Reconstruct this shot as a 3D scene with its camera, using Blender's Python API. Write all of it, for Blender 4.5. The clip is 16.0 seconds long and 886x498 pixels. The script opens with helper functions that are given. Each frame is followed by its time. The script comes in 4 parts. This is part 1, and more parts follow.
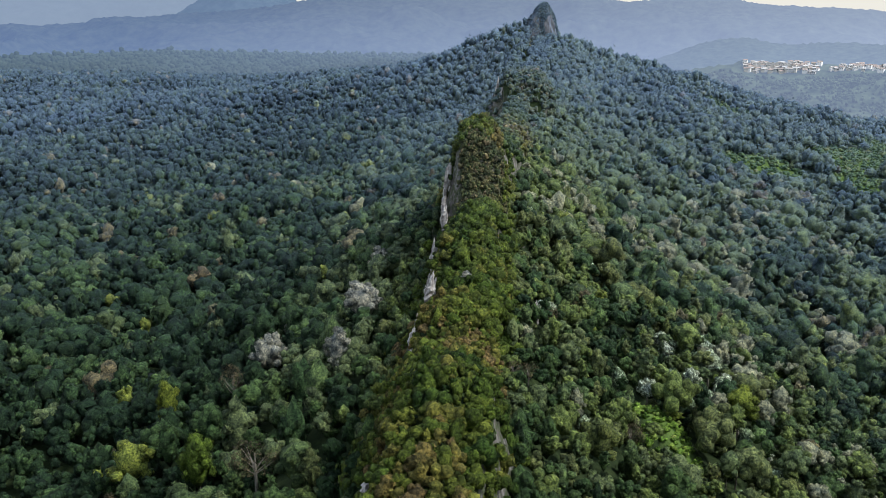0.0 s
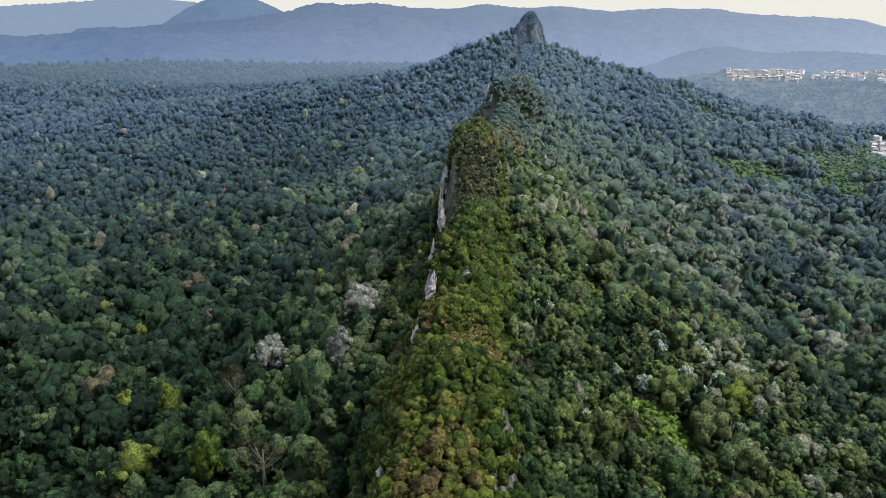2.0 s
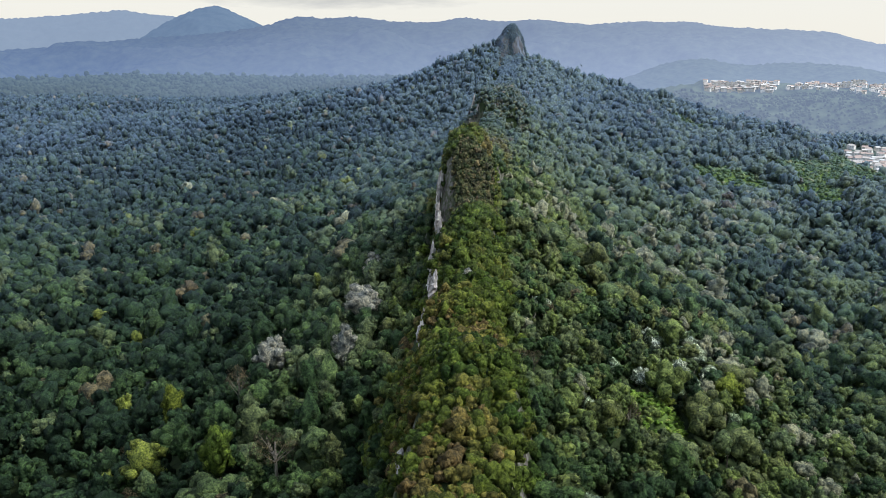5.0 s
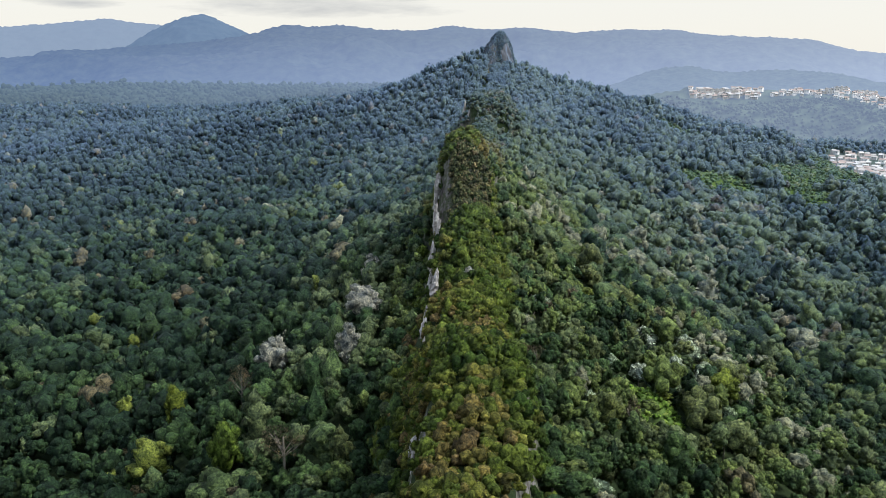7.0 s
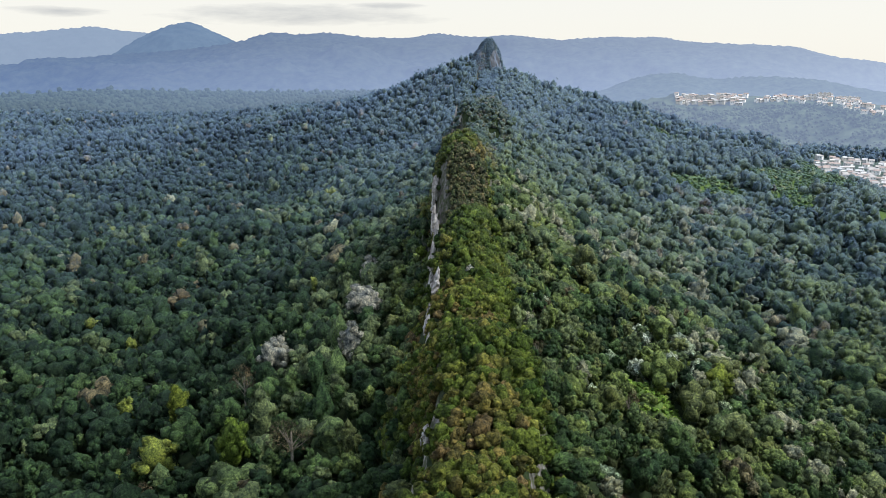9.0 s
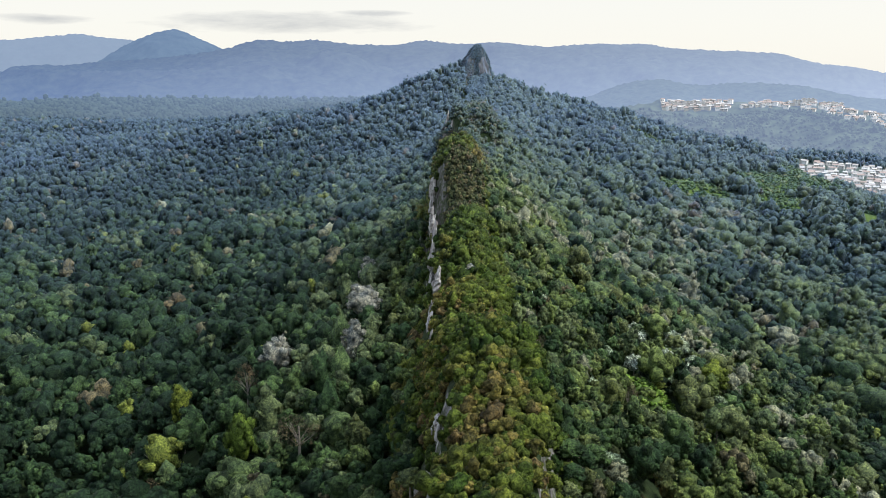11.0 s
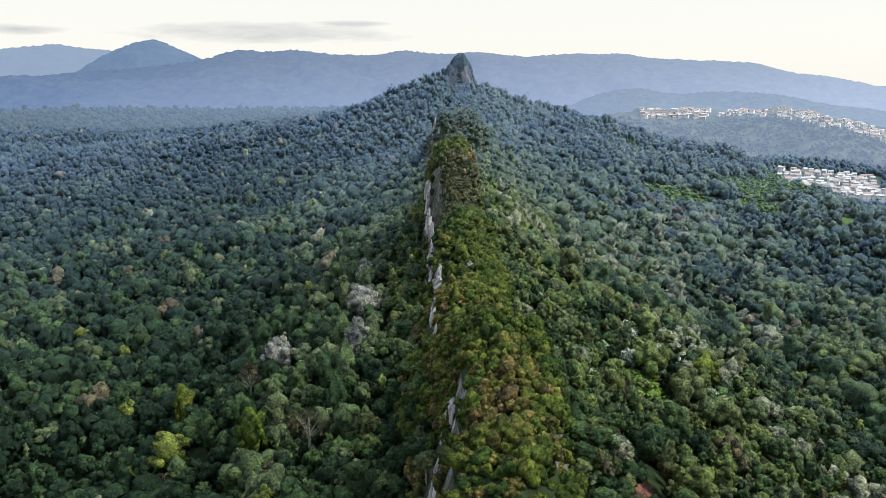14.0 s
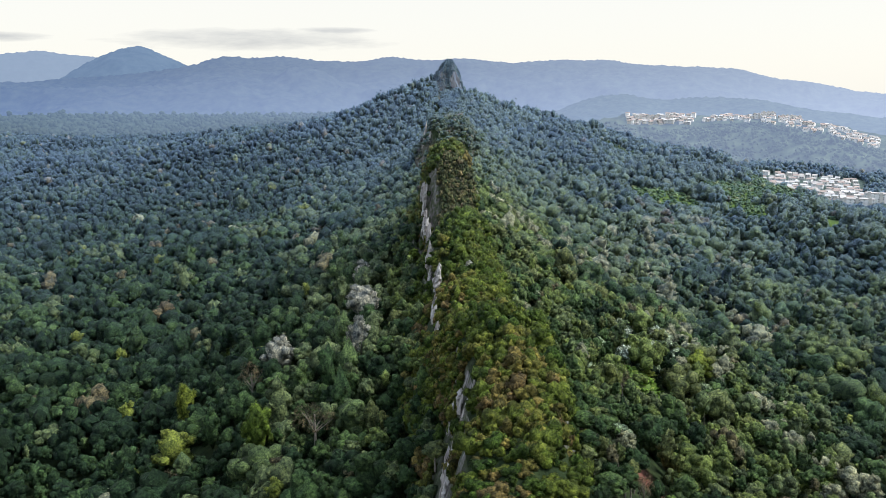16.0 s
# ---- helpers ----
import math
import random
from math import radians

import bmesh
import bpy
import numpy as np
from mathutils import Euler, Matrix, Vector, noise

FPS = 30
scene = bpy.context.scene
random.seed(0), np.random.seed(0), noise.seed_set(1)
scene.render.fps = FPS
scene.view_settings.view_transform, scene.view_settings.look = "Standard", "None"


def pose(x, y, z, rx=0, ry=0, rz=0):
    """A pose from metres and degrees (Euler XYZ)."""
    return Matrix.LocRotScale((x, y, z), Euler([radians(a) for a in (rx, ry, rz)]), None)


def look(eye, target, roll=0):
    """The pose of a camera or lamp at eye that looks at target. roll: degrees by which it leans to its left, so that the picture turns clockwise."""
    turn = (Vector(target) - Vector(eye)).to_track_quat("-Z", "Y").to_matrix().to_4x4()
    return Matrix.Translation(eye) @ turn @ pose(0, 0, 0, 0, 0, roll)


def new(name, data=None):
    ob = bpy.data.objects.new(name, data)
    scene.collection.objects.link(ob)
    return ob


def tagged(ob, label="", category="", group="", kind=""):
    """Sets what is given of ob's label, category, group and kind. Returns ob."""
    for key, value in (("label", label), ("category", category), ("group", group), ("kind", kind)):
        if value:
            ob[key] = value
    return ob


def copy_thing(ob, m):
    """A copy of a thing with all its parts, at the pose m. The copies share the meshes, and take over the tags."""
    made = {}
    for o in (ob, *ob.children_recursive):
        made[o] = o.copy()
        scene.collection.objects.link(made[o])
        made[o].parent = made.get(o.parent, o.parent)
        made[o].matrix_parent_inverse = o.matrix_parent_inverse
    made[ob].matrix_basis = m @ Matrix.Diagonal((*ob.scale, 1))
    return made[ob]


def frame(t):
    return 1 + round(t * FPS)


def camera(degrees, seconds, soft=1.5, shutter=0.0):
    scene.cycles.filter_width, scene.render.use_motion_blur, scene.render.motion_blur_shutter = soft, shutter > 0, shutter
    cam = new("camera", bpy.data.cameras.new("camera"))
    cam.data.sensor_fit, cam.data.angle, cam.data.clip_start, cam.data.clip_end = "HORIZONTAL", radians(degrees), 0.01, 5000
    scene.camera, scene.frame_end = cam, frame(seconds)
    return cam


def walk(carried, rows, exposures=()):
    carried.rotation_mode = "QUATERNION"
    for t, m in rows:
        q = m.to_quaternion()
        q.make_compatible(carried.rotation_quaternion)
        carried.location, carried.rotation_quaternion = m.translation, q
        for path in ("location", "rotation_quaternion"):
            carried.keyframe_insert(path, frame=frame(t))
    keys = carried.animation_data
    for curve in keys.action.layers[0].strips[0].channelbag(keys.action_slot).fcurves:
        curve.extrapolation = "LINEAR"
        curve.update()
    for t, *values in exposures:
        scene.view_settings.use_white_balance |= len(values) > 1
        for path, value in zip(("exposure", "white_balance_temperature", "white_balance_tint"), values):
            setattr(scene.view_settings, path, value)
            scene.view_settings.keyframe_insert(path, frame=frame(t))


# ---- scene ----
cam = camera(58.43, 16.0, soft=0.8)
# seconds, eye (x, y, z), heading, tilt and lean in degrees
FLIGHT = (
    (0, 15.79, 19.80, 176.18, -3.952, -15.659, 0.722),
    (2, 12.10, 14.77, 174.59, -2.930, -14.961, 0.596),
    (4, 8.22, 9.80, 173.02, -1.936, -14.319, 0.486),
    (6, 4.18, 4.88, 171.49, -0.963, -13.724, 0.388),
    (8, 0.00, 0.00, 170.00, 0.000, -13.172, 0.301),
    (10, -4.29, -4.86, 168.57, 0.960, -12.655, 0.221),
    (12, -8.67, -9.71, 167.21, 1.927, -12.168, 0.145),
    (14, -13.12, -14.57, 165.93, 2.909, -11.704, 0.072),
    (16, -17.61, -19.45, 164.74, 3.915, -11.256, -0.002),
)
walk(cam, [(t, pose(x, y, z, 90 + tilt, 0, -heading) @ pose(0, 0, 0, 0, 0, lean))
           for t, x, y, z, heading, tilt, lean in FLIGHT],
     exposures=((0, -0.10), (8, 0.02), (16, 0.11)))

# world and light
SUN_FROM = (0.62, -0.06, 0.78)          # where the veiled sun stands, high and to the side
SUN_ELEV = math.atan2(SUN_FROM[2], math.hypot(SUN_FROM[0], SUN_FROM[1]))
SUN_TURN = math.atan2(SUN_FROM[0], SUN_FROM[1])

world = bpy.data.worlds.new("sky")
scene.world = world
world.use_nodes = True


def node(tree, kind, **values):
    n = tree.nodes.new(kind)
    for key, value in values.items():
        if key in n.inputs:
            n.inputs[key].default_value = value
    return n


def overcast_sky():
    """A bright veil of cloud with a long grey bank low over the hills; the blue sky shines through it a little."""
    t = world.node_tree
    t.nodes.clear()
    out = t.nodes.new("ShaderNodeOutputWorld")
    sky = t.nodes.new("ShaderNodeTexSky")
    sky.sky_type, sky.sun_disc = "NISHITA", False
    sky.sun_elevation, sky.sun_rotation = SUN_ELEV, SUN_TURN
    blue = node(t, "ShaderNodeBackground", Strength=0.10)
    t.links.new(sky.outputs[0], blue.inputs["Color"])
    co = t.nodes.new("ShaderNodeTexCoord")
    split = t.nodes.new("ShaderNodeSeparateXYZ")
    t.links.new(co.outputs["Generated"], split.inputs[0])
    # cloud veil: cream near the horizon, brighter and bluer overhead
    ramp = t.nodes.new("ShaderNodeValToRGB")
    ramp.color_ramp.elements[0].position, ramp.color_ramp.elements[0].color = 0.0, (1.0, 0.975, 0.90, 1)
    ramp.color_ramp.elements[1].position, ramp.color_ramp.elements[1].color = 0.62, (0.94, 1.12, 1.46, 1)
    e = ramp.color_ramp.elements.new(0.12)
    e.color = (0.98, 0.97, 0.92, 1)
    t.links.new(split.outputs["Z"], ramp.inputs[0])
    # a long low bank of grey cloud ahead, frayed at its edges
    def maths(kind, a, b=None):
        n = t.nodes.new("ShaderNodeMath")
        n.operation = kind
        for socket, value in ((0, a), (1, b)):
            if value is None:
                continue
            if isinstance(value, (int, float)):
                n.inputs[socket].default_value = value
            else:
                t.links.new(value, n.inputs[socket])
        return n.outputs[0]

    bearing = maths("ARCTAN2", split.outputs["X"], split.outputs["Y"])
    stretch = t.nodes.new("ShaderNodeMapping")
    stretch.inputs["Scale"].default_value = (11.0, 11.0, 70.0)
    t.links.new(co.outputs["Generated"], stretch.inputs[0])
    streak = node(t, "ShaderNodeTexNoise", Scale=1.6, Detail=6.0, Roughness=0.6)
    t.links.new(stretch.outputs[0], streak.inputs["Vector"])
    total = None
    for at, wide, high, thick in ((-0.165, 0.17, 0.060, 0.013), (-0.43, 0.05, 0.058, 0.006), (-0.06, 0.05, 0.072, 0.004)):
        u = maths("DIVIDE", maths("SUBTRACT", bearing, at), wide)
        v = maths("DIVIDE", maths("SUBTRACT", split.outputs["Z"], high), thick)
        q = maths("SUBTRACT", 1.15, maths("ADD", maths("MULTIPLY", u, u), maths("MULTIPLY", v, v)))
        total = q if total is None else maths("MAXIMUM", total, q)
    fray = maths("ADD", total, maths("MULTIPLY", maths("SUBTRACT", streak.outputs[0], 0.55), 2.2))
    band = t.nodes.new("ShaderNodeMapRange")
    for key, value in (("From Min", 0.0), ("From Max", 1.6), ("To Max", 0.92)):
        band.inputs[key].default_value = value
    t.links.new(fray, band.inputs[0])
    bank = t.nodes.new("ShaderNodeMix")
    bank.data_type = "RGBA"
    bank.inputs[7].default_value = (0.52, 0.53, 0.56, 1)
    t.links.new(band.outputs[0], bank.inputs[0])
    t.links.new(ramp.outputs[0], bank.inputs[6])
    veil = node(t, "ShaderNodeBackground", Strength=1.0)
    t.links.new(bank.outputs[2], veil.inputs["Color"])
    mix = node(t, "ShaderNodeMixShader", Fac=0.86)
    t.links.new(blue.outputs[0], mix.inputs[1])
    t.links.new(veil.outputs[0], mix.inputs[2])
    t.links.new(mix.outputs[0], out.inputs["Surface"])


overcast_sky()

sun_data = bpy.data.lights.new("sun", "SUN")
sun_data.energy, sun_data.angle, sun_data.color = 5.0, radians(13), (1.0, 0.965, 0.91)
sun = new("sun", sun_data)
sun.matrix_world = look((SUN_FROM[0] * 1000, SUN_FROM[1] * 1000, SUN_FROM[2] * 1000), (0, 0, 0))


# ---- materials ----
def material(name):
    m = bpy.data.materials.new(name)
    m.use_nodes = True
    t = m.node_tree
    t.nodes.clear()
    out = t.nodes.new("ShaderNodeOutputMaterial")
    p = t.nodes.new("ShaderNodeBsdfPrincipled")
    t.links.new(p.outputs[0], out.inputs["Surface"])
    return m, t, p, out


def ramp_node(t, stops):
    r = t.nodes.new("ShaderNodeValToRGB")
    cr = r.color_ramp
    while len(cr.elements) < len(stops):
        cr.elements.new(0.5)
    for e, (at, c) in zip(cr.elements, stops):
        e.position, e.color = at, (*c, 1)
    return r


def noise_node(t, scale, detail=4.0, rough=0.6, space="Object"):
    n = node(t, "ShaderNodeTexNoise", Scale=scale, Detail=detail, Roughness=rough)
    if space == "world":
        g = t.nodes.new("ShaderNodeNewGeometry")
        t.links.new(g.outputs["Position"], n.inputs["Vector"])
    else:
        c = t.nodes.new("ShaderNodeTexCoord")
        t.links.new(c.outputs[space], n.inputs["Vector"])
    return n


def mix_rgb(t, fac, a, b, blend="MIX"):
    m = t.nodes.new("ShaderNodeMix")
    m.data_type, m.blend_type = "RGBA", blend
    for socket, value in ((0, fac), (6, a), (7, b)):
        if isinstance(value, (int, float)):
            m.inputs[socket].default_value = value
        elif isinstance(value, tuple):
            m.inputs[socket].default_value = (*value, 1)
        else:
            t.links.new(value, m.inputs[socket])
    return m.outputs[2]


def map_range(t, value, a, b, c, d):
    m = t.nodes.new("ShaderNodeMapRange")
    for key, v in (("From Min", a), ("From Max", b), ("To Min", c), ("To Max", d)):
        m.inputs[key].default_value = v
    t.links.new(value, m.inputs[0])
    return m.outputs[0]


def leaf_material(name, stops, shared=False, rough=0.55, through_light=0.05, fuzz=0.0, mottle=1.0, flecks=None):
    """Leaves: each tree takes its own tone from the species' range, each bough and leaf spray differs a little from the
    next.
    shared: many trees in one mesh, each with its tone in the attribute "tone" and its painted distance haze in another."""
    m, t, p, out = material(name)
    if shared:
        src = t.nodes.new("ShaderNodeAttribute")
        src.attribute_name = "tone"
        tone = src.outputs["Fac"]
    else:
        src = t.nodes.new("ShaderNodeObjectInfo")
        tone = src.outputs["Random"]
    base = ramp_node(t, stops)
    t.links.new(tone, base.inputs[0])
    col = base.outputs[0]
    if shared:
        haze_attr = t.nodes.new("ShaderNodeAttribute")
        haze_attr.attribute_name = "haze_mix"
        # the bluer palette paints distance haze into the leaf colour
        blue = ramp_node(t, HAZE_GREENS)
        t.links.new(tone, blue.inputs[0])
        col = mix_rgb(t, haze_attr.outputs["Fac"], col, blue.outputs[0])
        # blue sheen rises with distance, in place of haze
        t.links.new(map_range(t, haze_attr.outputs["Fac"], 0, 1, fuzz, HAZE_SHEEN), p.inputs["Sheen Weight"])
    else:
        p.inputs["Sheen Weight"].default_value = fuzz
    g = t.nodes.new("ShaderNodeNewGeometry")
    spray = map_range(t, g.outputs["Random Per Island"], 0, 1, 0.66, 1.36)
    grey = t.nodes.new("ShaderNodeCombineColor")
    for k in range(3):
        t.links.new(spray, grey.inputs[k])
    col = mix_rgb(t, 1.0, col, grey.outputs[0], "MULTIPLY")
    # leaf-scale mottling: dark flecks put the shade of gaps between sprays into the colour, with bright flecks between
    mott = noise_node(t, 1.5, 5.0, 0.72, "world")
    fleck = ramp_node(t, flecks or [(0.36, (0.30, 0.34, 0.36)), (0.46, (0.68, 0.71, 0.72)), (0.54, (1.12, 1.10, 1.04)), (0.64, (1.85, 1.74, 1.50))])
    t.links.new(mott.outputs[0], fleck.inputs[0])
    col = mix_rgb(t, mottle, col, fleck.outputs[0], "MULTIPLY")
    # broader blotches deepen the painted gaps and brighten the foliage between
    clump = noise_node(t, 0.33, 3.0, 0.6, "world")
    light = ramp_node(t, [(0.36, (0.52, 0.56, 0.61)), (0.64, (1.50, 1.43, 1.28))])
    t.links.new(clump.outputs[0], light.inputs[0])
    col = mix_rgb(t, 1.0, col, light.outputs[0], "MULTIPLY")
    t.links.new(col, p.inputs["Base Color"])
    p.inputs["Roughness"].default_value = rough
    p.inputs["Specular IOR Level"].default_value = 0.06
    p.inputs["Sheen Roughness"].default_value = 0.6
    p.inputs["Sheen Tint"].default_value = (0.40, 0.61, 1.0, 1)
    # the many leaves of a spray face about the way its bough does
    dome = t.nodes.new("ShaderNodeAttribute")
    dome.attribute_name = "bough"
    turn = t.nodes.new("ShaderNodeVectorTransform")
    turn.vector_type, turn.convert_from, turn.convert_to = "NORMAL", "OBJECT", "WORLD"
    t.links.new(dome.outputs["Vector"], turn.inputs[0])
    leafy = node(t, "ShaderNodeBump", Strength=1.0, Distance=1.1)
    t.links.new(mott.outputs[0], leafy.inputs["Height"])
    t.links.new(turn.outputs[0], leafy.inputs["Normal"])
    t.links.new(leafy.outputs[0], p.inputs["Normal"])
    tr = t.nodes.new("ShaderNodeBsdfTranslucent")
    t.links.new(col, tr.inputs["Color"])
    mx = node(t, "ShaderNodeMixShader", Fac=through_light)
    t.links.new(p.outputs[0], mx.inputs[1])
    t.links.new(tr.outputs[0], mx.inputs[2])
    t.links.new(mx.outputs[0], out.inputs["Surface"])
    return m


HAZE_SHEEN = 0.54        # blue sheen painted as haze on the farthest leaves, up the valley
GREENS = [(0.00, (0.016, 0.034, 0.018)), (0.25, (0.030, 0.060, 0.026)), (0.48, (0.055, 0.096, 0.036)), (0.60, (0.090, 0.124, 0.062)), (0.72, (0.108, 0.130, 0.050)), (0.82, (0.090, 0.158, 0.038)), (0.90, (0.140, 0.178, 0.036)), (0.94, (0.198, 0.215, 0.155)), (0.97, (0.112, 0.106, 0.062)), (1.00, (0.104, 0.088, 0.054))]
# greens shifted to blue-grey: haze put into the far leaves' colour
HAZE_GREENS = [(0.00, (0.016, 0.029, 0.029)), (0.30, (0.030, 0.050, 0.044)), (0.60, (0.054, 0.080, 0.060)), (0.80, (0.078, 0.110, 0.070)), (0.92, (0.110, 0.130, 0.075)), (1.00, (0.115, 0.105, 0.088))]
leaf_green = leaf_material("green_leaves", GREENS)
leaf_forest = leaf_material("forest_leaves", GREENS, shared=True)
leaf_pale = leaf_material("silver_leaves", [(0.0, (0.20, 0.215, 0.195)), (1.0, (0.27, 0.28, 0.265))])
leaf_ash = leaf_material("ash_green_leaves", [(0.0, (0.105, 0.150, 0.080)), (0.6, (0.145, 0.185, 0.125)), (1.0, (0.20, 0.235, 0.185))],
                         flecks=[(0.36, (0.45, 0.50, 0.48)), (0.50, (0.90, 0.92, 0.88)), (0.54, (1.6, 1.6, 1.6)), (0.60, (3.4, 3.3, 3.6))])
leaf_yellow = leaf_material("yellow_green_leaves", [(0.0, (0.066, 0.106, 0.020)), (1.0, (0.108, 0.138, 0.026))])
leaf_brown = leaf_material("dry_brown_leaves", [(0.0, (0.095, 0.088, 0.055)), (1.0, (0.135, 0.108, 0.076))])
HEATH = [(0.0, (0.024, 0.050, 0.012)), (0.3, (0.052, 0.084, 0.016)), (0.55, (0.082, 0.112, 0.022)),
         (0.74, (0.112, 0.118, 0.029)), (0.90, (0.130, 0.112, 0.038)), (1.0, (0.130, 0.100, 0.046))]
leaf_grass = leaf_material("grass_blades", [(0.0, (0.075, 0.15, 0.025)), (0.6, (0.13, 0.22, 0.04)), (1.0, (0.20, 0.25, 0.075))], shared=True)
leaf_heath = leaf_material("heath_leaves", HEATH)
leaf_dry = leaf_material("dry_scrub_leaves", [(0.0, (0.050, 0.072, 0.032)), (0.4, (0.092, 0.102, 0.050)), (0.7, (0.132, 0.118, 0.066)), (1.0, (0.168, 0.134, 0.088))], shared=True)
leaf_heath_stuff = leaf_material("heath_scrub_leaves", HEATH, shared=True)


def bark_material(name, a, b):
    m, t, p, out = material(name)
    n = noise_node(t, 1.4, 6.0, 0.7)
    r = ramp_node(t, [(0.3, a), (0.7, b)])
    t.links.new(n.outputs[0], r.inputs[0])
    t.links.new(r.outputs[0], p.inputs["Base Color"])
    p.inputs["Roughness"].default_value = 0.9
    return m


bark = bark_material("grey_bark", (0.10, 0.085, 0.065), (0.26, 0.24, 0.20))


def rock_nodes(t, pale=1.0, moss_from=0.5, stain_or_haze=(0.17, 0.162, 0.15)):
    """Pale quartz with grey lichens, rusty stains or a painted haze tint, and dark upright cracks."""
    g = t.nodes.new("ShaderNodeNewGeometry")
    mp = t.nodes.new("ShaderNodeMapping")
    mp.inputs["Scale"].default_value = (0.55, 0.55, 0.11)
    t.links.new(g.outputs["Position"], mp.inputs[0])
    streak = node(t, "ShaderNodeTexNoise", Scale=1.0, Detail=8.0, Roughness=0.65)
    t.links.new(mp.outputs[0], streak.inputs["Vector"])
    c = ramp_node(t, [(at, tuple(pale * k for k in c)) for at, c in
                     ((0.30, (0.05, 0.05, 0.045)), (0.44, (0.19, 0.175, 0.165)), (0.56, (0.34, 0.33, 0.32)), (0.72, (0.52, 0.51, 0.50)))])
    t.links.new(streak.outputs[0], c.inputs[0])
    stain = noise_node(t, 0.16, 5.0, 0.6, "world")
    col = mix_rgb(t, map_range(t, stain.outputs[0], 0.50, 0.68, 0.0, 0.45), c.outputs[0], tuple(min(1.0, pale) * k for k in stain_or_haze))
    moss = noise_node(t, 0.42, 6.0, 0.7, "world")
    col = mix_rgb(t, map_range(t, moss.outputs[0], moss_from, moss_from + 0.1, 0.0, 0.85), col, (0.045, 0.06, 0.025))
    return col, streak


def rock_material(name, pale, moss_from=0.5, stain_or_haze=(0.17, 0.162, 0.15)):
    m, t, p, out = material(name)
    col, streak = rock_nodes(t, pale, moss_from, stain_or_haze)
    t.links.new(col, p.inputs["Base Color"])
    p.inputs["Roughness"].default_value = 0.85
    b = node(t, "ShaderNodeBump", Strength=0.8, Distance=0.6)
    t.links.new(streak.outputs[0], b.inputs["Height"])
    t.links.new(b.outputs[0], p.inputs["Normal"])
    return m


rock = rock_material("quartz_rock", 1.25, 0.58, (0.24, 0.215, 0.20))
# the blue tint puts distance haze into the spire rock's colour
dark_rock = rock_material("hazed_rock", 0.22, 0.53, (0.09, 0.115, 0.15))
# blue sheen on the far spire, painted in place of distance haze
haze_bsdf = dark_rock.node_tree.nodes["Principled BSDF"]
haze_bsdf.inputs["Sheen Weight"].default_value = 0.55
haze_bsdf.inputs["Sheen Roughness"].default_value = 0.6
haze_bsdf.inputs["Sheen Tint"].default_value = (0.40, 0.61, 1.0, 1)


def ground_material():
    """Forest floor and undergrowth, bare rock where it is steep, bright grass where no tree stands."""
    m, t, p, out = material("forest_floor")
    n1 = noise_node(t, 0.35, 6.0, 0.7, "world")
    r = ramp_node(t, [(0.3, (0.010, 0.016, 0.008)), (0.5, (0.018, 0.030, 0.012)), (0.7, (0.035, 0.05, 0.018))])
    t.links.new(n1.outputs[0], r.inputs[0])
    # paler bluish floor for the far woods: haze put into the colour
    haze_floor = ramp_node(t, [(0.3, (0.040, 0.062, 0.060)), (0.7, (0.075, 0.105, 0.090))])
    t.links.new(n1.outputs[0], haze_floor.inputs[0])
    filler = t.nodes.new("ShaderNodeAttribute")
    filler.attribute_name = "filler"
    bare = mix_rgb(t, filler.outputs["Fac"], r.outputs[0], haze_floor.outputs[0])
    a = t.nodes.new("ShaderNodeAttribute")
    a.attribute_name = "grass"
    n2 = noise_node(t, 0.6, 6.0, 0.75, "world")
    gr = ramp_node(t, [(0.3, (0.045, 0.085, 0.022)), (0.55, (0.08, 0.13, 0.03)), (0.75, (0.15, 0.165, 0.06))])
    t.links.new(n2.outputs[0], gr.inputs[0])
    scar = t.nodes.new("ShaderNodeAttribute")
    scar.attribute_name = "scar"
    earth = ramp_node(t, [(0.35, (0.10, 0.045, 0.032)), (0.65, (0.19, 0.085, 0.060))])
    t.links.new(n2.outputs[0], earth.inputs[0])
    col = mix_rgb(t, scar.outputs["Fac"], mix_rgb(t, a.outputs["Fac"], bare, gr.outputs[0]), earth.outputs[0])
    rk, streak = rock_nodes(t, 0.48, 0.46)
    g = t.nodes.new("ShaderNodeNewGeometry")
    sp = t.nodes.new("ShaderNodeSeparateXYZ")
    t.links.new(g.outputs["True Normal"], sp.inputs[0])
    col = mix_rgb(t, map_range(t, sp.outputs["Z"], 0.52, 0.36, 0.0, 1.0), col, rk)
    t.links.new(col, p.inputs["Base Color"])
    p.inputs["Roughness"].default_value = 0.95
    p.inputs["Specular IOR Level"].default_value = 0.08
    b = node(t, "ShaderNodeBump", Strength=0.7, Distance=1.2)
    t.links.new(n1.outputs[0], b.inputs["Height"])
    t.links.new(b.outputs[0], p.inputs["Normal"])
    return m


ground_mat = ground_material()


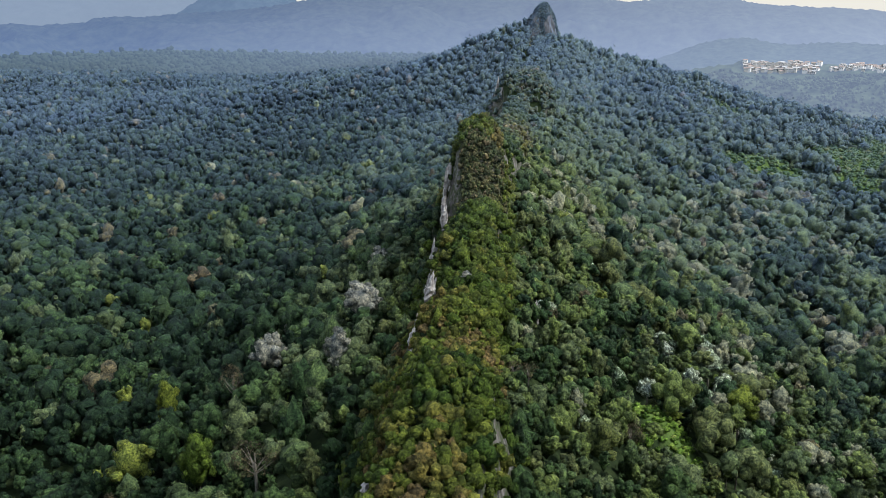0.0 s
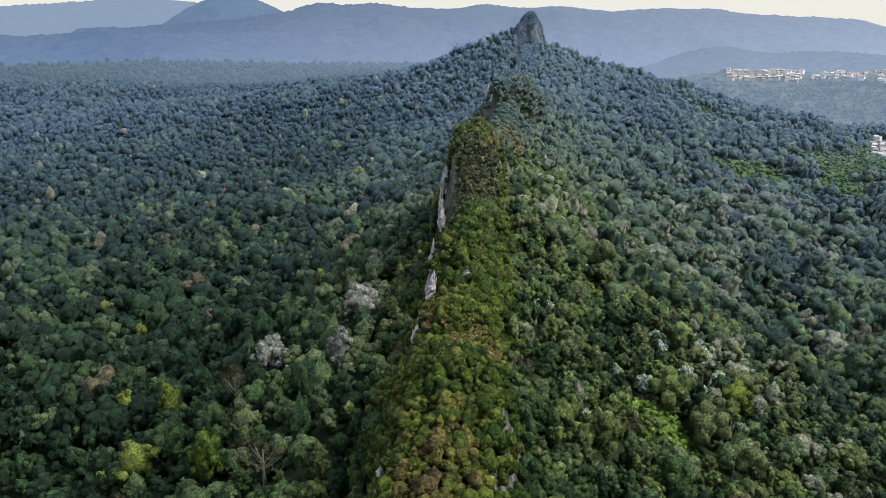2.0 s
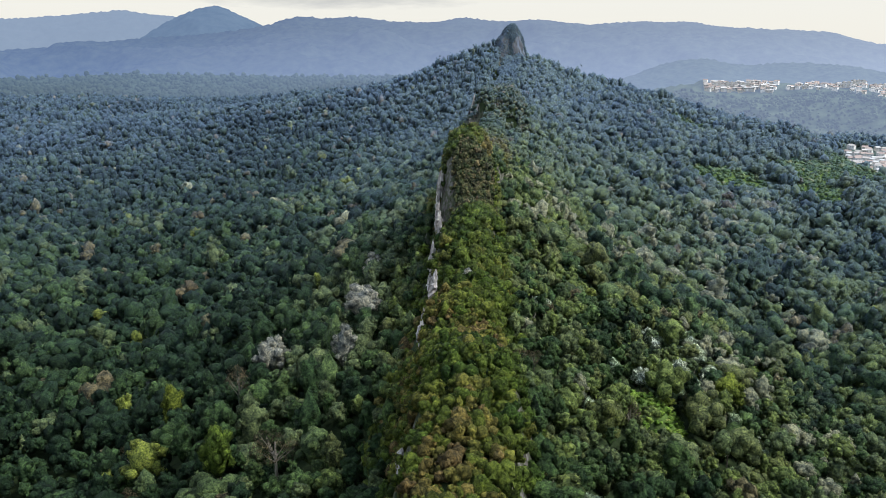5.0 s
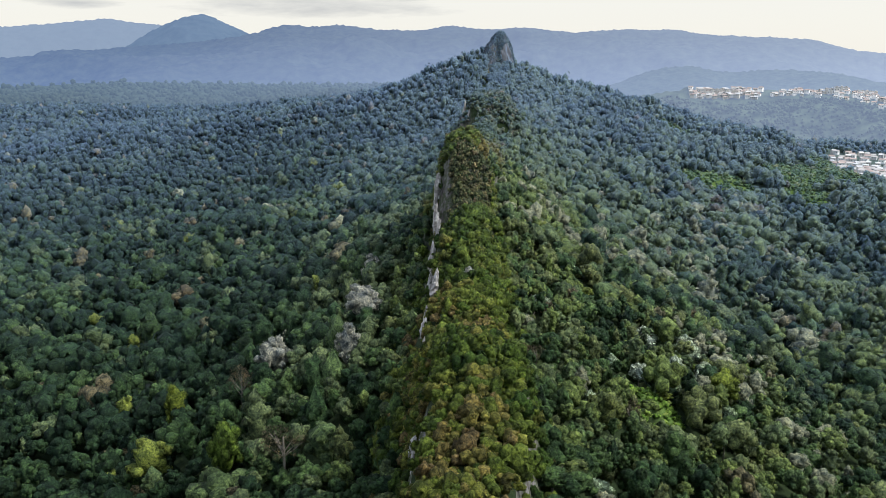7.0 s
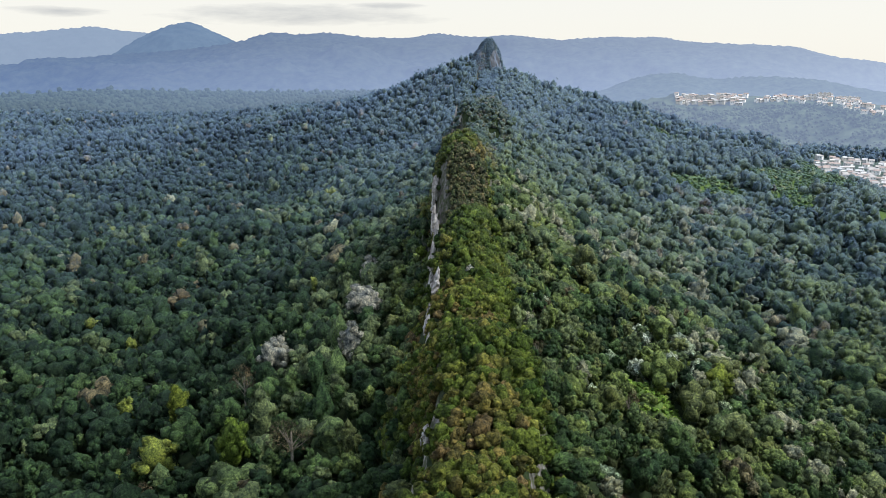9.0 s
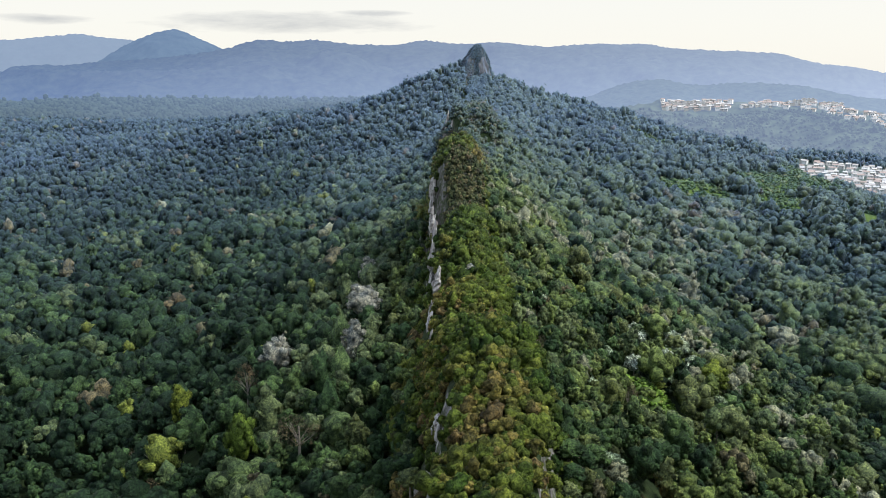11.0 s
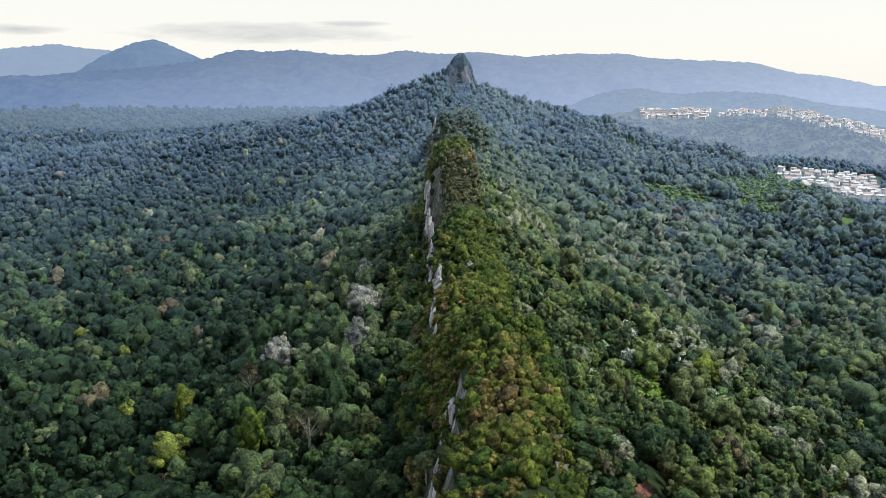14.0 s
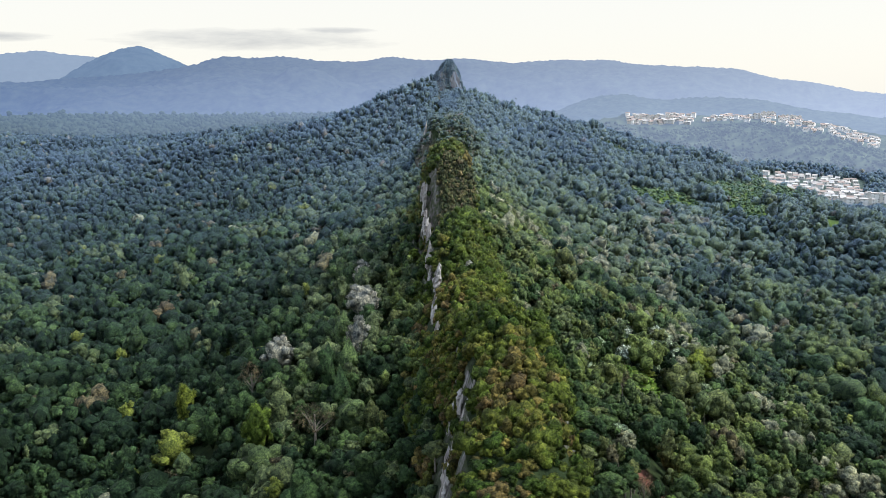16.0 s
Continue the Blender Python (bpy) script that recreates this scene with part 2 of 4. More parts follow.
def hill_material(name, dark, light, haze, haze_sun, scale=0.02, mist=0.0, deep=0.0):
    """Distant wooded hills, part of the backdrop: crowns too small to tell apart; a glow of the surface stands in for
    miles of bright moist air.
    """
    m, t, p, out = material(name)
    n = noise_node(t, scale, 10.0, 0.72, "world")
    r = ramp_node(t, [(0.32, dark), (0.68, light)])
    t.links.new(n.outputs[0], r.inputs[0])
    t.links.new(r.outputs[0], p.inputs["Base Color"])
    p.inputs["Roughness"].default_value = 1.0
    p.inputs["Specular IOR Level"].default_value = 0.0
    # the painted air glows brighter towards the sun's side, and most in the valleys
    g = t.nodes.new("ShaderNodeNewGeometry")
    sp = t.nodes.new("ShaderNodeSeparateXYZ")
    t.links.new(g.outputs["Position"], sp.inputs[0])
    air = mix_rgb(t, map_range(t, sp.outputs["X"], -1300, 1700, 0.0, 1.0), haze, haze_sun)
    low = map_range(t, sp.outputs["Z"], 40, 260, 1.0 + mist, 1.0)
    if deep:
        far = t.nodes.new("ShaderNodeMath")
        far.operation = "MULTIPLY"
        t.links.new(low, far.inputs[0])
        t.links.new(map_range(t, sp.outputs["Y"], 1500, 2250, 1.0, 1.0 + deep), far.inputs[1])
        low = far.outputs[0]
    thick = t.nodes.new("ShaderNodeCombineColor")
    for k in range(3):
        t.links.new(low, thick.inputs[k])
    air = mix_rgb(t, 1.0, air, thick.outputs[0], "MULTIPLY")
    # haze as emission of the hills themselves
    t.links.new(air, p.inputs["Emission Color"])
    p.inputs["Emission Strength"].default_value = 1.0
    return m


def plain(name, colour, rough=0.8, wear=0.25):
    m, t, p, out = material(name)
    n = noise_node(t, 0.8, 5.0, 0.7)
    dark = tuple(c * (1 - wear) for c in colour)
    r = ramp_node(t, [(0.35, dark), (0.65, colour)])
    t.links.new(n.outputs[0], r.inputs[0])
    t.links.new(r.outputs[0], p.inputs["Base Color"])
    p.inputs["Roughness"].default_value = rough
    return m


# ---- land ----
def lattice(ix, iy, seed):
    h = (ix.astype(np.int64) * 374761393 + iy.astype(np.int64) * 668265263 + seed * 2147483647 + 1013904223) & 0xFFFFFFFF
    h = ((h ^ (h >> 13)) * 1274126177) & 0xFFFFFFFF
    h = ((h ^ (h >> 16)) * 1103515245) & 0xFFFFFFFF
    return (h ^ (h >> 15)) / 4294967295.0


def value_noise(x, y, seed):
    ix, iy = np.floor(x), np.floor(y)
    fx, fy = x - ix, y - iy
    fx, fy = fx * fx * (3 - 2 * fx), fy * fy * (3 - 2 * fy)
    a, b = lattice(ix, iy, seed), lattice(ix + 1, iy, seed)
    c, d = lattice(ix, iy + 1, seed), lattice(ix + 1, iy + 1, seed)
    return (a * (1 - fx) + b * fx) * (1 - fy) + (c * (1 - fx) + d * fx) * fy - 0.5


def fbm(x, y, size, octaves=4, seed=1):
    total, amp = 0 * x, 1.0
    for k in range(octaves):
        total = total + amp * value_noise(x / size, y / size, seed + 17 * k)
        size, amp = size / 2.03, amp * 0.5
    return total


def crest_x(y):
    line = np.interp(y, (-200, 40, 84, 108, 130, 170, 230, 336, 652, 1000, 1155, 1500, 1900), (-25, -4, 2.5, 5, 5.8, 7, 8, 10, 33, 54, 70, 90, 100))
    return line + 5.0 * fbm(y, 0 * y, 34, 3, 14)


def crest_z(y):
    """Height of the scrub along the ridge's edge."""
    z = np.interp(y, (-250, -60, 60, 105, 120, 150, 160, 180, 196, 212, 222, 236, 250, 272, 286, 294, 303, 316, 345, 368, 450, 560, 622, 640, 668, 715, 900, 1038, 1090, 1130, 1200, 1400, 1800),
                  (60, 100, 112, 113, 115, 117.5, 115, 107, 107, 111, 110, 109, 116, 119, 118, 123, 139, 143, 142, 129, 122, 122, 128, 144, 143, 129, 135, 158, 160, 166, 168, 140, 90))
    return z + 2.2 * fbm(y, 0 * y, 18, 2, 15)


SIDE_L = (400, 280, 180, 130, 90, 50, 22)
SIDE_R = (22, 50, 90, 150, 230, 350)
STATIONS = (-250, 120, 250, 340, 500, 680, 900, 1130, 1400, 1800)
# canopy heights at those distances from the crest, station by station
LEFT = ((0, 0, 10, 20, 35, 55, 62), (18, 20, 25, 33, 60, 78, 83), (25, 28, 35, 39, 61, 78, 92), (28, 30, 40, 52, 72, 84, 96),
        (28, 30, 44, 57, 70, 86, 99), (35, 34, 46, 62, 76, 92, 108), (50, 62, 76, 82, 88, 103, 120), (88, 102, 122, 142, 163, 176, 186),
        (90, 100, 118, 130, 140, 146, 146), (88, 90, 92, 92, 92, 92, 90))
RIGHT = ((60, 50, 35, 20, 10, 0), (93, 76, 56, 33, 25, 20), (97, 86, 72, 42, 34, 30), (101, 88, 73, 46, 40, 40),
         (106, 86, 66, 53, 43, 58), (116, 106, 88, 80, 66, 70), (129, 123, 118, 113, 106, 86), (171, 163, 151, 133, 112, 84),
         (122, 112, 98, 86, 70, 50), (86, 78, 68, 56, 46, 40))


def canopy(x, y):
    s = x - crest_x(y)
    zc = crest_z(y)
    l, r = np.array(LEFT, float), np.array(RIGHT, float)
    cols_s = [-k for k in SIDE_L] + [-13.5, -9.5, -6, 0.5, 7.5, 11] + list(SIDE_R)
    vals = [np.interp(y, STATIONS, l[:, k]) for k in range(7)]
    right = [np.interp(y, STATIONS, r[:, k]) for k in range(6)]
    vals += [vals[6] + 0.46 * (zc - vals[6]), zc - 5.0, zc - 1.2, zc, zc - 2.6, right[0] + 0.34 * (zc - right[0])]
    vals += right
    out = np.where(s <= cols_s[0], vals[0], vals[-1])
    for k in range(len(cols_s) - 1):
        a, b = cols_s[k], cols_s[k + 1]
        f = np.clip((s - a) / (b - a), 0, 1)
        out = np.where((s > a) & (s <= b), vals[k] * (1 - f) + vals[k + 1] * f, out)
    return out


def tree_height(s):
    return np.interp(np.abs(s), (0, 10, 26, 60), (2.0, 3.0, 8.0, 15.0))


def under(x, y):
    """Lift of the far floor almost to the crowns: shallow gaps look paler, as haze would make them."""
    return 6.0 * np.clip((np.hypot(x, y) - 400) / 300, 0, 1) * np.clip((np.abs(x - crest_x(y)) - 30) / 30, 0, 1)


def land(x, y):
    """Height of the ground."""
    x, y = np.asarray(x, float), np.asarray(y, float)
    s = x - crest_x(y)
    z = canopy(x, y) - tree_height(s) + under(x, y)
    away = np.clip((np.abs(s) - 30) / 120, 0, 1)
    z = z + away * 16 * fbm(x, y, 130, 4, 3) + (1 - away) * 3.5 * fbm(x, y, 14, 3, 8)
    # a low rise in the glade
    z = z + 6.5 * np.exp(-(((x - 62) / 11) ** 2 + ((y - 216) / 10) ** 2) ** 2)
    # wooded spurs run down from the ridge
    spur = np.clip((-s - 90) / 160, 0, 1) * np.clip((y - 380) / 200, 0, 1) * np.clip((1700 - y) / 300, 0, 1)
    z = z + spur * 17 * fbm(x * 0.30, y - 0.30 * x, 150, 2, 27)
    # the great knoll narrows to a rounded top
    z = z - np.clip((y - 284) / 14, 0, 1) * np.clip((362 - y) / 12, 0, 1) * 9 * np.clip((np.abs(s + 0.5) - 4.0) / 6.0, 0, 1) ** 1.4 * (np.abs(s) < 16)
    # the second knoll is broad, with steep sides
    knoll = 142 - 24 * np.clip((np.abs(x - 34) - 10) / 14, 0, 9) ** 1.5 - 26 * np.clip((np.abs(y - 658) - 18) / 28, 0, 9) ** 1.5 + 4 * fbm(x, y, 16, 3, 29)
    z = np.maximum(z, knoll)
    # the inhabited valley behind the shoulder and the shelf above it
    valley = np.interp(y, (300, 600, 750, 950, 1250, 1450, 2600), (25, 14, 6, 4, 10, 14, -8))
    valley = valley + 14 * fbm(x, y, 240, 3, 21)
    w = np.clip((s - 328) / 115, 0, 1) * np.clip((y - 480) / 200, 0, 1)
    w = np.maximum(w, np.clip((s + 100) / 400, 0, 1) * np.clip((y - 1350) / 300, 0, 1))
    w = w * w * (3 - 2 * w)
    z = z * (1 - w) + valley * w
    # the wooded plain to the left, and the far plain
    pl = np.clip((-s - 350) / 400, 0, 1)
    plain_z = np.interp(y, (0, 500, 900, 1400, 2000, 2600), (5, 12, 42, 70, 40, 60)) + 26 * fbm(x, y, 420, 3, 33)
    z = z * (1 - pl) + plain_z * pl
    far = np.clip((y - 1800) / 500, 0, 1) * (1 - w)
    z = z * (1 - far) + 30 * far
    back = np.clip((-120 - y) / 200, 0, 1)
    return z * (1 - back) + 10 * back


GRASS = ((63, 215, 10, 6, -0.71), (228, 680, 34, 22, 0.15), (262, 905, 14, 46, 0.1), (335, 725, 56, 44, 0.1), (300, 655, 20, 28, 0.4),
         (400, 860, 18, 44, 0.3), (290, 890, 9, 40, 0.2), (385, 785, 30, 30, 0.0), (345, 610, 14, 22, 0.0))


def grass_at(x, y):
    g = 0 * np.asarray(x, float)
    for gx, gy, a, b, turn in GRASS:
        c, d = math.cos(turn), math.sin(turn)
        u, v = (x - gx) * c + (y - gy) * d, -(x - gx) * d + (y - gy) * c
        q = (u / a) ** 2 + (v / b) ** 2 + 0.9 * fbm(x, y, 12, 3, 55)
        g = np.maximum(g, np.clip(1.6 - q, 0, 1))
    return g


def scar_at(x, y):
    """A bare landslip of red earth on the right flank."""
    q = ((x - 37) / 4.5) ** 2 + ((y - 139) / 9.0) ** 2 + 0.8 * fbm(x, y, 6, 3, 57)
    return np.clip(1.5 - q, 0, 1)


def spaced(stops):
    """Grid lines from (place, gap) stops: the gap grows evenly from stop to stop."""
    places, gaps = zip(*stops)
    out = [places[0]]
    while out[-1] < places[-1]:
        out.append(out[-1] + float(np.interp(out[-1], places, gaps)))
    return np.array(out)


def mesh_object(name, verts, faces, mat, smooth=True):
    me = bpy.data.meshes.new(name)
    verts, faces = np.asarray(verts, np.float32), np.asarray(faces, np.int32)
    k = faces.shape[1]
    me.vertices.add(len(verts))
    me.vertices.foreach_set("co", verts.ravel())
    me.loops.add(faces.size)
    me.loops.foreach_set("vertex_index", faces.ravel())
    me.polygons.add(len(faces))
    me.polygons.foreach_set("loop_start", np.arange(0, faces.size, k, dtype=np.int32))
    me.polygons.foreach_set("use_smooth", np.full(len(faces), smooth))
    me.update(calc_edges=True)
    me.materials.append(mat)
    return me


def grid_faces(nx, ny):
    i = np.arange(nx * ny).reshape(ny, nx)
    return np.stack([i[:-1, :-1], i[:-1, 1:], i[1:, 1:], i[1:, :-1]], -1).reshape(-1, 4)


gx = spaced([(-4800, 300), (-1200, 50), (-400, 14), (-80, 3.5), (-25, 2.0), (45, 2.0), (110, 3.5), (450, 14), (1200, 50), (4800, 300)])
gy = spaced([(-2500, 300), (-200, 40), (40, 6), (90, 3.0), (360, 3.0), (700, 10), (1200, 18), (2200, 50), (4900, 300)])
X, Y = np.meshgrid(gx, gy)
Z = land(X, Y)
ground_me = mesh_object("ground", np.stack([X, Y, Z], -1).reshape(-1, 3), grid_faces(len(gx), len(gy)), ground_mat)
for key, values in (("grass", grass_at(X, Y)), ("filler", under(X, Y) / 6.0), ("scar", scar_at(X, Y))):
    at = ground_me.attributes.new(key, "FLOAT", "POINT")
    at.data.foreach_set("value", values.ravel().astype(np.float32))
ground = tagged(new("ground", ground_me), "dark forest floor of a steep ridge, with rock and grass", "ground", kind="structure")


# ---- distant hills ----
def ball(radius, rings=4, segs=7):
    v, f = [(0, 0, radius)], []
    for i in range(1, rings):
        a = math.pi * i / rings
        for j in range(segs):
            u = 2 * math.pi * (j + 0.5 * (i % 2)) / segs
            v.append((radius * math.sin(a) * math.cos(u), radius * math.sin(a) * math.sin(u), radius * math.cos(a)))
    v.append((0, 0, -radius))
    n = len(v) - 1
    for j in range(segs):
        k = (j + 1) % segs
        f.append((0, 1 + j, 1 + k))
        for i in range(rings - 2):
            a = 1 + i * segs
            f.append((a + j, a + segs + j, a + segs + k))
            f.append((a + j, a + segs + k, a + k))
        f.append((n, n - segs + k, n - segs + j))
    return np.array(v), np.array(f)


def range_of_hills(name, label, mat, crest, distance, depth, foot, rough, seed, bend=0.0, step=10.0, lift=0.0):
    """A range of hills across the view: crest gives (bearing in degrees, height)."""
    bearings, heights = zip(*crest)
    n = int(math.radians(bearings[-1] - bearings[0]) * distance / step)
    rows = 56
    b = np.radians(np.linspace(bearings[0], bearings[-1], n))
    top = np.interp(np.degrees(b), bearings, heights)
    top = np.convolve(np.pad(top, 4, "edge"), np.ones(9) / 9, "valid")
    v = np.linspace(0, 1, rows)[:, None]
    dist = distance - depth * (1 - v) + bend * np.degrees(b) ** 2
    x, y = np.sin(b) * dist, np.cos(b) * dist
    shape = v ** 0.8
    fold = 0.5 - 2.2 * np.abs(fbm(x, y, 620, 5, seed))
    z = foot + (top - foot) * shape + rough * fold * np.sin(np.pi * np.clip(v, 0, 1)) ** 0.7
    z = z + (np.random.RandomState(seed).rand(rows, n) ** 2 * np.where(v > 0.99, 6.5, 4) + 3.5 * fbm(x, y, 22, 3, seed + 3)) * (0.35 + 0.65 * v)
    me = mesh_object(name, np.stack([x, y, z], -1).reshape(-1, 3), grid_faces(n, rows), mat)
    tagged(new(name, me), label, "hills", kind="structure")
    return x, y, z


def distant_woods(where, mat, count, width, seed, label, up_to=1.0):
    """Single crowns on the nearer hills of the backdrop, too far to tell their kinds; they glow with the hills' painted
    haze.
    """
    r = np.random.RandomState(seed)
    x, y, z = where
    i, j = r.randint(4, int(up_to * x.shape[0]), count), r.randint(0, x.shape[1], count)
    bearing, dist = np.degrees(np.arctan2(x[i, j], y[i, j])), np.hypot(x[i, j], y[i, j])
    free = (bearing < 16) | (dist < 1895 - 15 * np.maximum(0, bearing - 23.5))
    i, j = i[free], j[free]
    count = len(i)
    bv, bf = ball(1.0, 3, 5)
    k = width * r.uniform(0.6, 1.3, count)[:, None]
    v = bv[None] * r.uniform(0.75, 1.2, (count, len(bv), 1))
    p = np.stack([v[..., 0] * k + x[i, j][:, None] + r.uniform(-6, 6, (count, 1)), v[..., 1] * k + y[i, j][:, None] + r.uniform(-6, 6, (count, 1)),
                  v[..., 2] * k * r.uniform(0.8, 1.2, (count, 1)) + z[i, j][:, None] + 1.5], -1)
    f = bf[None] + (np.arange(count) * len(bv))[:, None, None]
    me = mesh_object("woods", p.reshape(-1, 3), f.reshape(-1, 3), mat)
    tagged(new("woods", me), label, "woods", kind="stuff")


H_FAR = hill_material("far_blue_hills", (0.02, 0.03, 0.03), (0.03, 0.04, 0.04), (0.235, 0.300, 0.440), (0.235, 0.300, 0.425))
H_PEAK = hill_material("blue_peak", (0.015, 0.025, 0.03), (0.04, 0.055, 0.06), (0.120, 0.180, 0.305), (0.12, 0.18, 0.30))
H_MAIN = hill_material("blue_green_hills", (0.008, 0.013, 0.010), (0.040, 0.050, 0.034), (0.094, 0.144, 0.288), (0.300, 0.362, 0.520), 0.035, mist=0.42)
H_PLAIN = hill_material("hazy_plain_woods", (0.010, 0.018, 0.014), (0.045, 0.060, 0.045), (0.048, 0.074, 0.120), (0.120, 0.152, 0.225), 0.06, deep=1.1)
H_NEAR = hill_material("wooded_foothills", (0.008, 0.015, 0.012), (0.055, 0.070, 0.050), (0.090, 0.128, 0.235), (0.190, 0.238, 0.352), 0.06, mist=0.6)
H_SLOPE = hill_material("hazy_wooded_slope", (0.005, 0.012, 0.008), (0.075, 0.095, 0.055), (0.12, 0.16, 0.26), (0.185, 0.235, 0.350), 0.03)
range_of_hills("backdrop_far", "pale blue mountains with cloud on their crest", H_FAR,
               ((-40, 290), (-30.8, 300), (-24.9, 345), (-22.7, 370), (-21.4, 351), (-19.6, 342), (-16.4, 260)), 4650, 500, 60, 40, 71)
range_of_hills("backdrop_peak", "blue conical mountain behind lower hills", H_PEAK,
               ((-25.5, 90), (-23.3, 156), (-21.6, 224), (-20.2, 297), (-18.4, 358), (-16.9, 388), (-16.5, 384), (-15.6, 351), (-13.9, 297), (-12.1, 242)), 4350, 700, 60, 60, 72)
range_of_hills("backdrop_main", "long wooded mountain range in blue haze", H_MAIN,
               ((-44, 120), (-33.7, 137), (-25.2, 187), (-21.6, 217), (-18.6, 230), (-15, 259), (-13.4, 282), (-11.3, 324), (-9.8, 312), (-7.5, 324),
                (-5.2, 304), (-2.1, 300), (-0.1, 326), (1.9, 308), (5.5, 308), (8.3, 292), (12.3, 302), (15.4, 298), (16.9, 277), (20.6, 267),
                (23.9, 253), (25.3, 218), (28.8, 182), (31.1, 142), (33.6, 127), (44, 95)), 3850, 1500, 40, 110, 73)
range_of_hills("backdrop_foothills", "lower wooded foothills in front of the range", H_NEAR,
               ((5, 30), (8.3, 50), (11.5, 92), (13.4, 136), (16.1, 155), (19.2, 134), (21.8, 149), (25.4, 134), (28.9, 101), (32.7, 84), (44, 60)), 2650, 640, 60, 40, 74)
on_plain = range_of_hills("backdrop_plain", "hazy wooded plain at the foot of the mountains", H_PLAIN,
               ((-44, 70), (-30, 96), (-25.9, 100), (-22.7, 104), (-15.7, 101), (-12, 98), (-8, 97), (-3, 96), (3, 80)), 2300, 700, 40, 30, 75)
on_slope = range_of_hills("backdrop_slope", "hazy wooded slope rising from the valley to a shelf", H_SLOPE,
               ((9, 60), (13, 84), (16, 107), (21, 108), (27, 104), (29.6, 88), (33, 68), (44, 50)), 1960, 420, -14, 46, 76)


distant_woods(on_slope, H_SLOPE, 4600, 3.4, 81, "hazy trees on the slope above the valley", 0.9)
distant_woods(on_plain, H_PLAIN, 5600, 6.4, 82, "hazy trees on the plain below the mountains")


# ---- plants ----
def crown_shape(r, width, height, lumps, leaves, leaf, gap=0.05, rings=4, segs=7, solid=True, heart=0.86, boughs="billows", lift=0.0):
    """A crown: rounded boughs set over a dome round a dense heart, each a billow of foliage with leaf sprays standing out of it;
    triangles only. boughs: "sprays" for far crowns, whose boughs are leaf sprays alone. The crown's top lies at z = height, its middle at z = 0. solid: False for a thin, half-bare crown of sprays alone."""
    verts, faces, ways, base = [], [], [], 0
    stretch = r.uniform(0.86, 1.14, 2)
    golden = math.pi * (3 - math.sqrt(5))
    start = r.uniform(0, 6.28)
    share = 1.0 / math.sqrt(lumps)
    size = np.array((width * 0.5, width * 0.5, height))

    def faced(d, p):
        """Which way foliage at p faces: out of its bough, and out of the whole crown; lift tips it upward, which evens
        out shade as haze does.
        """
        e = p / size
        e = e / (0.25 + np.linalg.norm(e, axis=1)[:, None])
        return 1.0 * d + 0.62 * e + (0, 0, lift)

    def grow(p, f, n):
        nonlocal base
        verts.append(p)
        faces.append(f + base)
        ways.append(n)
        base += len(p)

    bv, bf = ball(1.0, rings, segs)
    if solid:
        core = heart if boughs == "billows" else 0.86
        p = bv * size * (core * stretch[0], core * stretch[1], core) * r.uniform(0.82, 1.10, (len(bv), 1)) * np.where(bv[:, 2:] < -0.1, 0.74, 1.0)
        grow(p, bf, faced(bv, p))
    for i in range(lumps):
        if r.rand() < gap:
            continue
        u = (i + 0.5) / lumps
        zc = 1 - 1.35 * u
        ring = math.sqrt(max(0.0, 1 - zc * zc))
        a = start + i * golden + r.uniform(-0.5, 0.5)
        k = r.uniform(0.58, 0.86)
        c = np.array((ring * math.cos(a) * stretch[0] * k, ring * math.sin(a) * stretch[1] * k, zc * k * 0.9)) * size
        q = width * share * r.uniform(0.46, 0.74)
        flat = r.uniform(0.75, 1.05)
        if solid and boughs == "billows":
            # the side that lies against the heart is left away
            out_way = c / np.linalg.norm(c)
            turn = r.uniform(0, 6.28)
            d = np.stack([bv[:, 0] * math.cos(turn) - bv[:, 1] * math.sin(turn), bv[:, 0] * math.sin(turn) + bv[:, 1] * math.cos(turn), bv[:, 2]], 1)
            shown = (d @ out_way)[bf].max(axis=1) > -0.25
            used = np.unique(bf[shown])
            index = np.zeros(len(bv), int)
            index[used] = np.arange(len(used))
            p = d[used] * (q, q, q * flat) * r.uniform(0.80, 1.14, (len(used), 1)) + c
            grow(p, index[bf[shown]], faced(d[used], p))
        m = max(2, int(leaves / lumps))
        d = r.normal(size=(m, 3)) + 0.9 * c / width
        d[:, 2] = np.abs(d[:, 2]) * 1.0 - 0.36
        d /= np.linalg.norm(d, axis=1)[:, None]
        p = d * (q, q, q * flat) * r.uniform(0.96, 1.12, (m, 1)) + c
        nrm = d + 0.35 * r.normal(size=(m, 3))
        nrm /= np.linalg.norm(nrm, axis=1)[:, None]
        t1 = np.cross(nrm, r.normal(size=(m, 3)))
        t1 /= np.linalg.norm(t1, axis=1)[:, None]
        t2 = np.cross(nrm, t1)
        w = leaf * r.uniform(0.6, 1.4, (m, 1))
        tri = np.stack([p - t1 * w - t2 * w * 0.55, p + t1 * w - t2 * w * 0.55, p + t2 * w * 1.1 - nrm * w * 0.25], 1).reshape(-1, 3)
        grow(tri, np.arange(3 * m).reshape(-1, 3), np.repeat(faced(d, p) + (0.30 if boughs == "billows" else 0.10) * r.normal(size=(m, 3)), 3, axis=0))
    n = np.concatenate(ways)
    return np.concatenate(verts), np.concatenate(faces), n / np.linalg.norm(n, axis=1)[:, None]


def set_boughs(me, normals):
    a = me.attributes.new("bough", "FLOAT_VECTOR", "POINT")
    a.data.foreach_set("vector", normals.astype(np.float32).ravel())


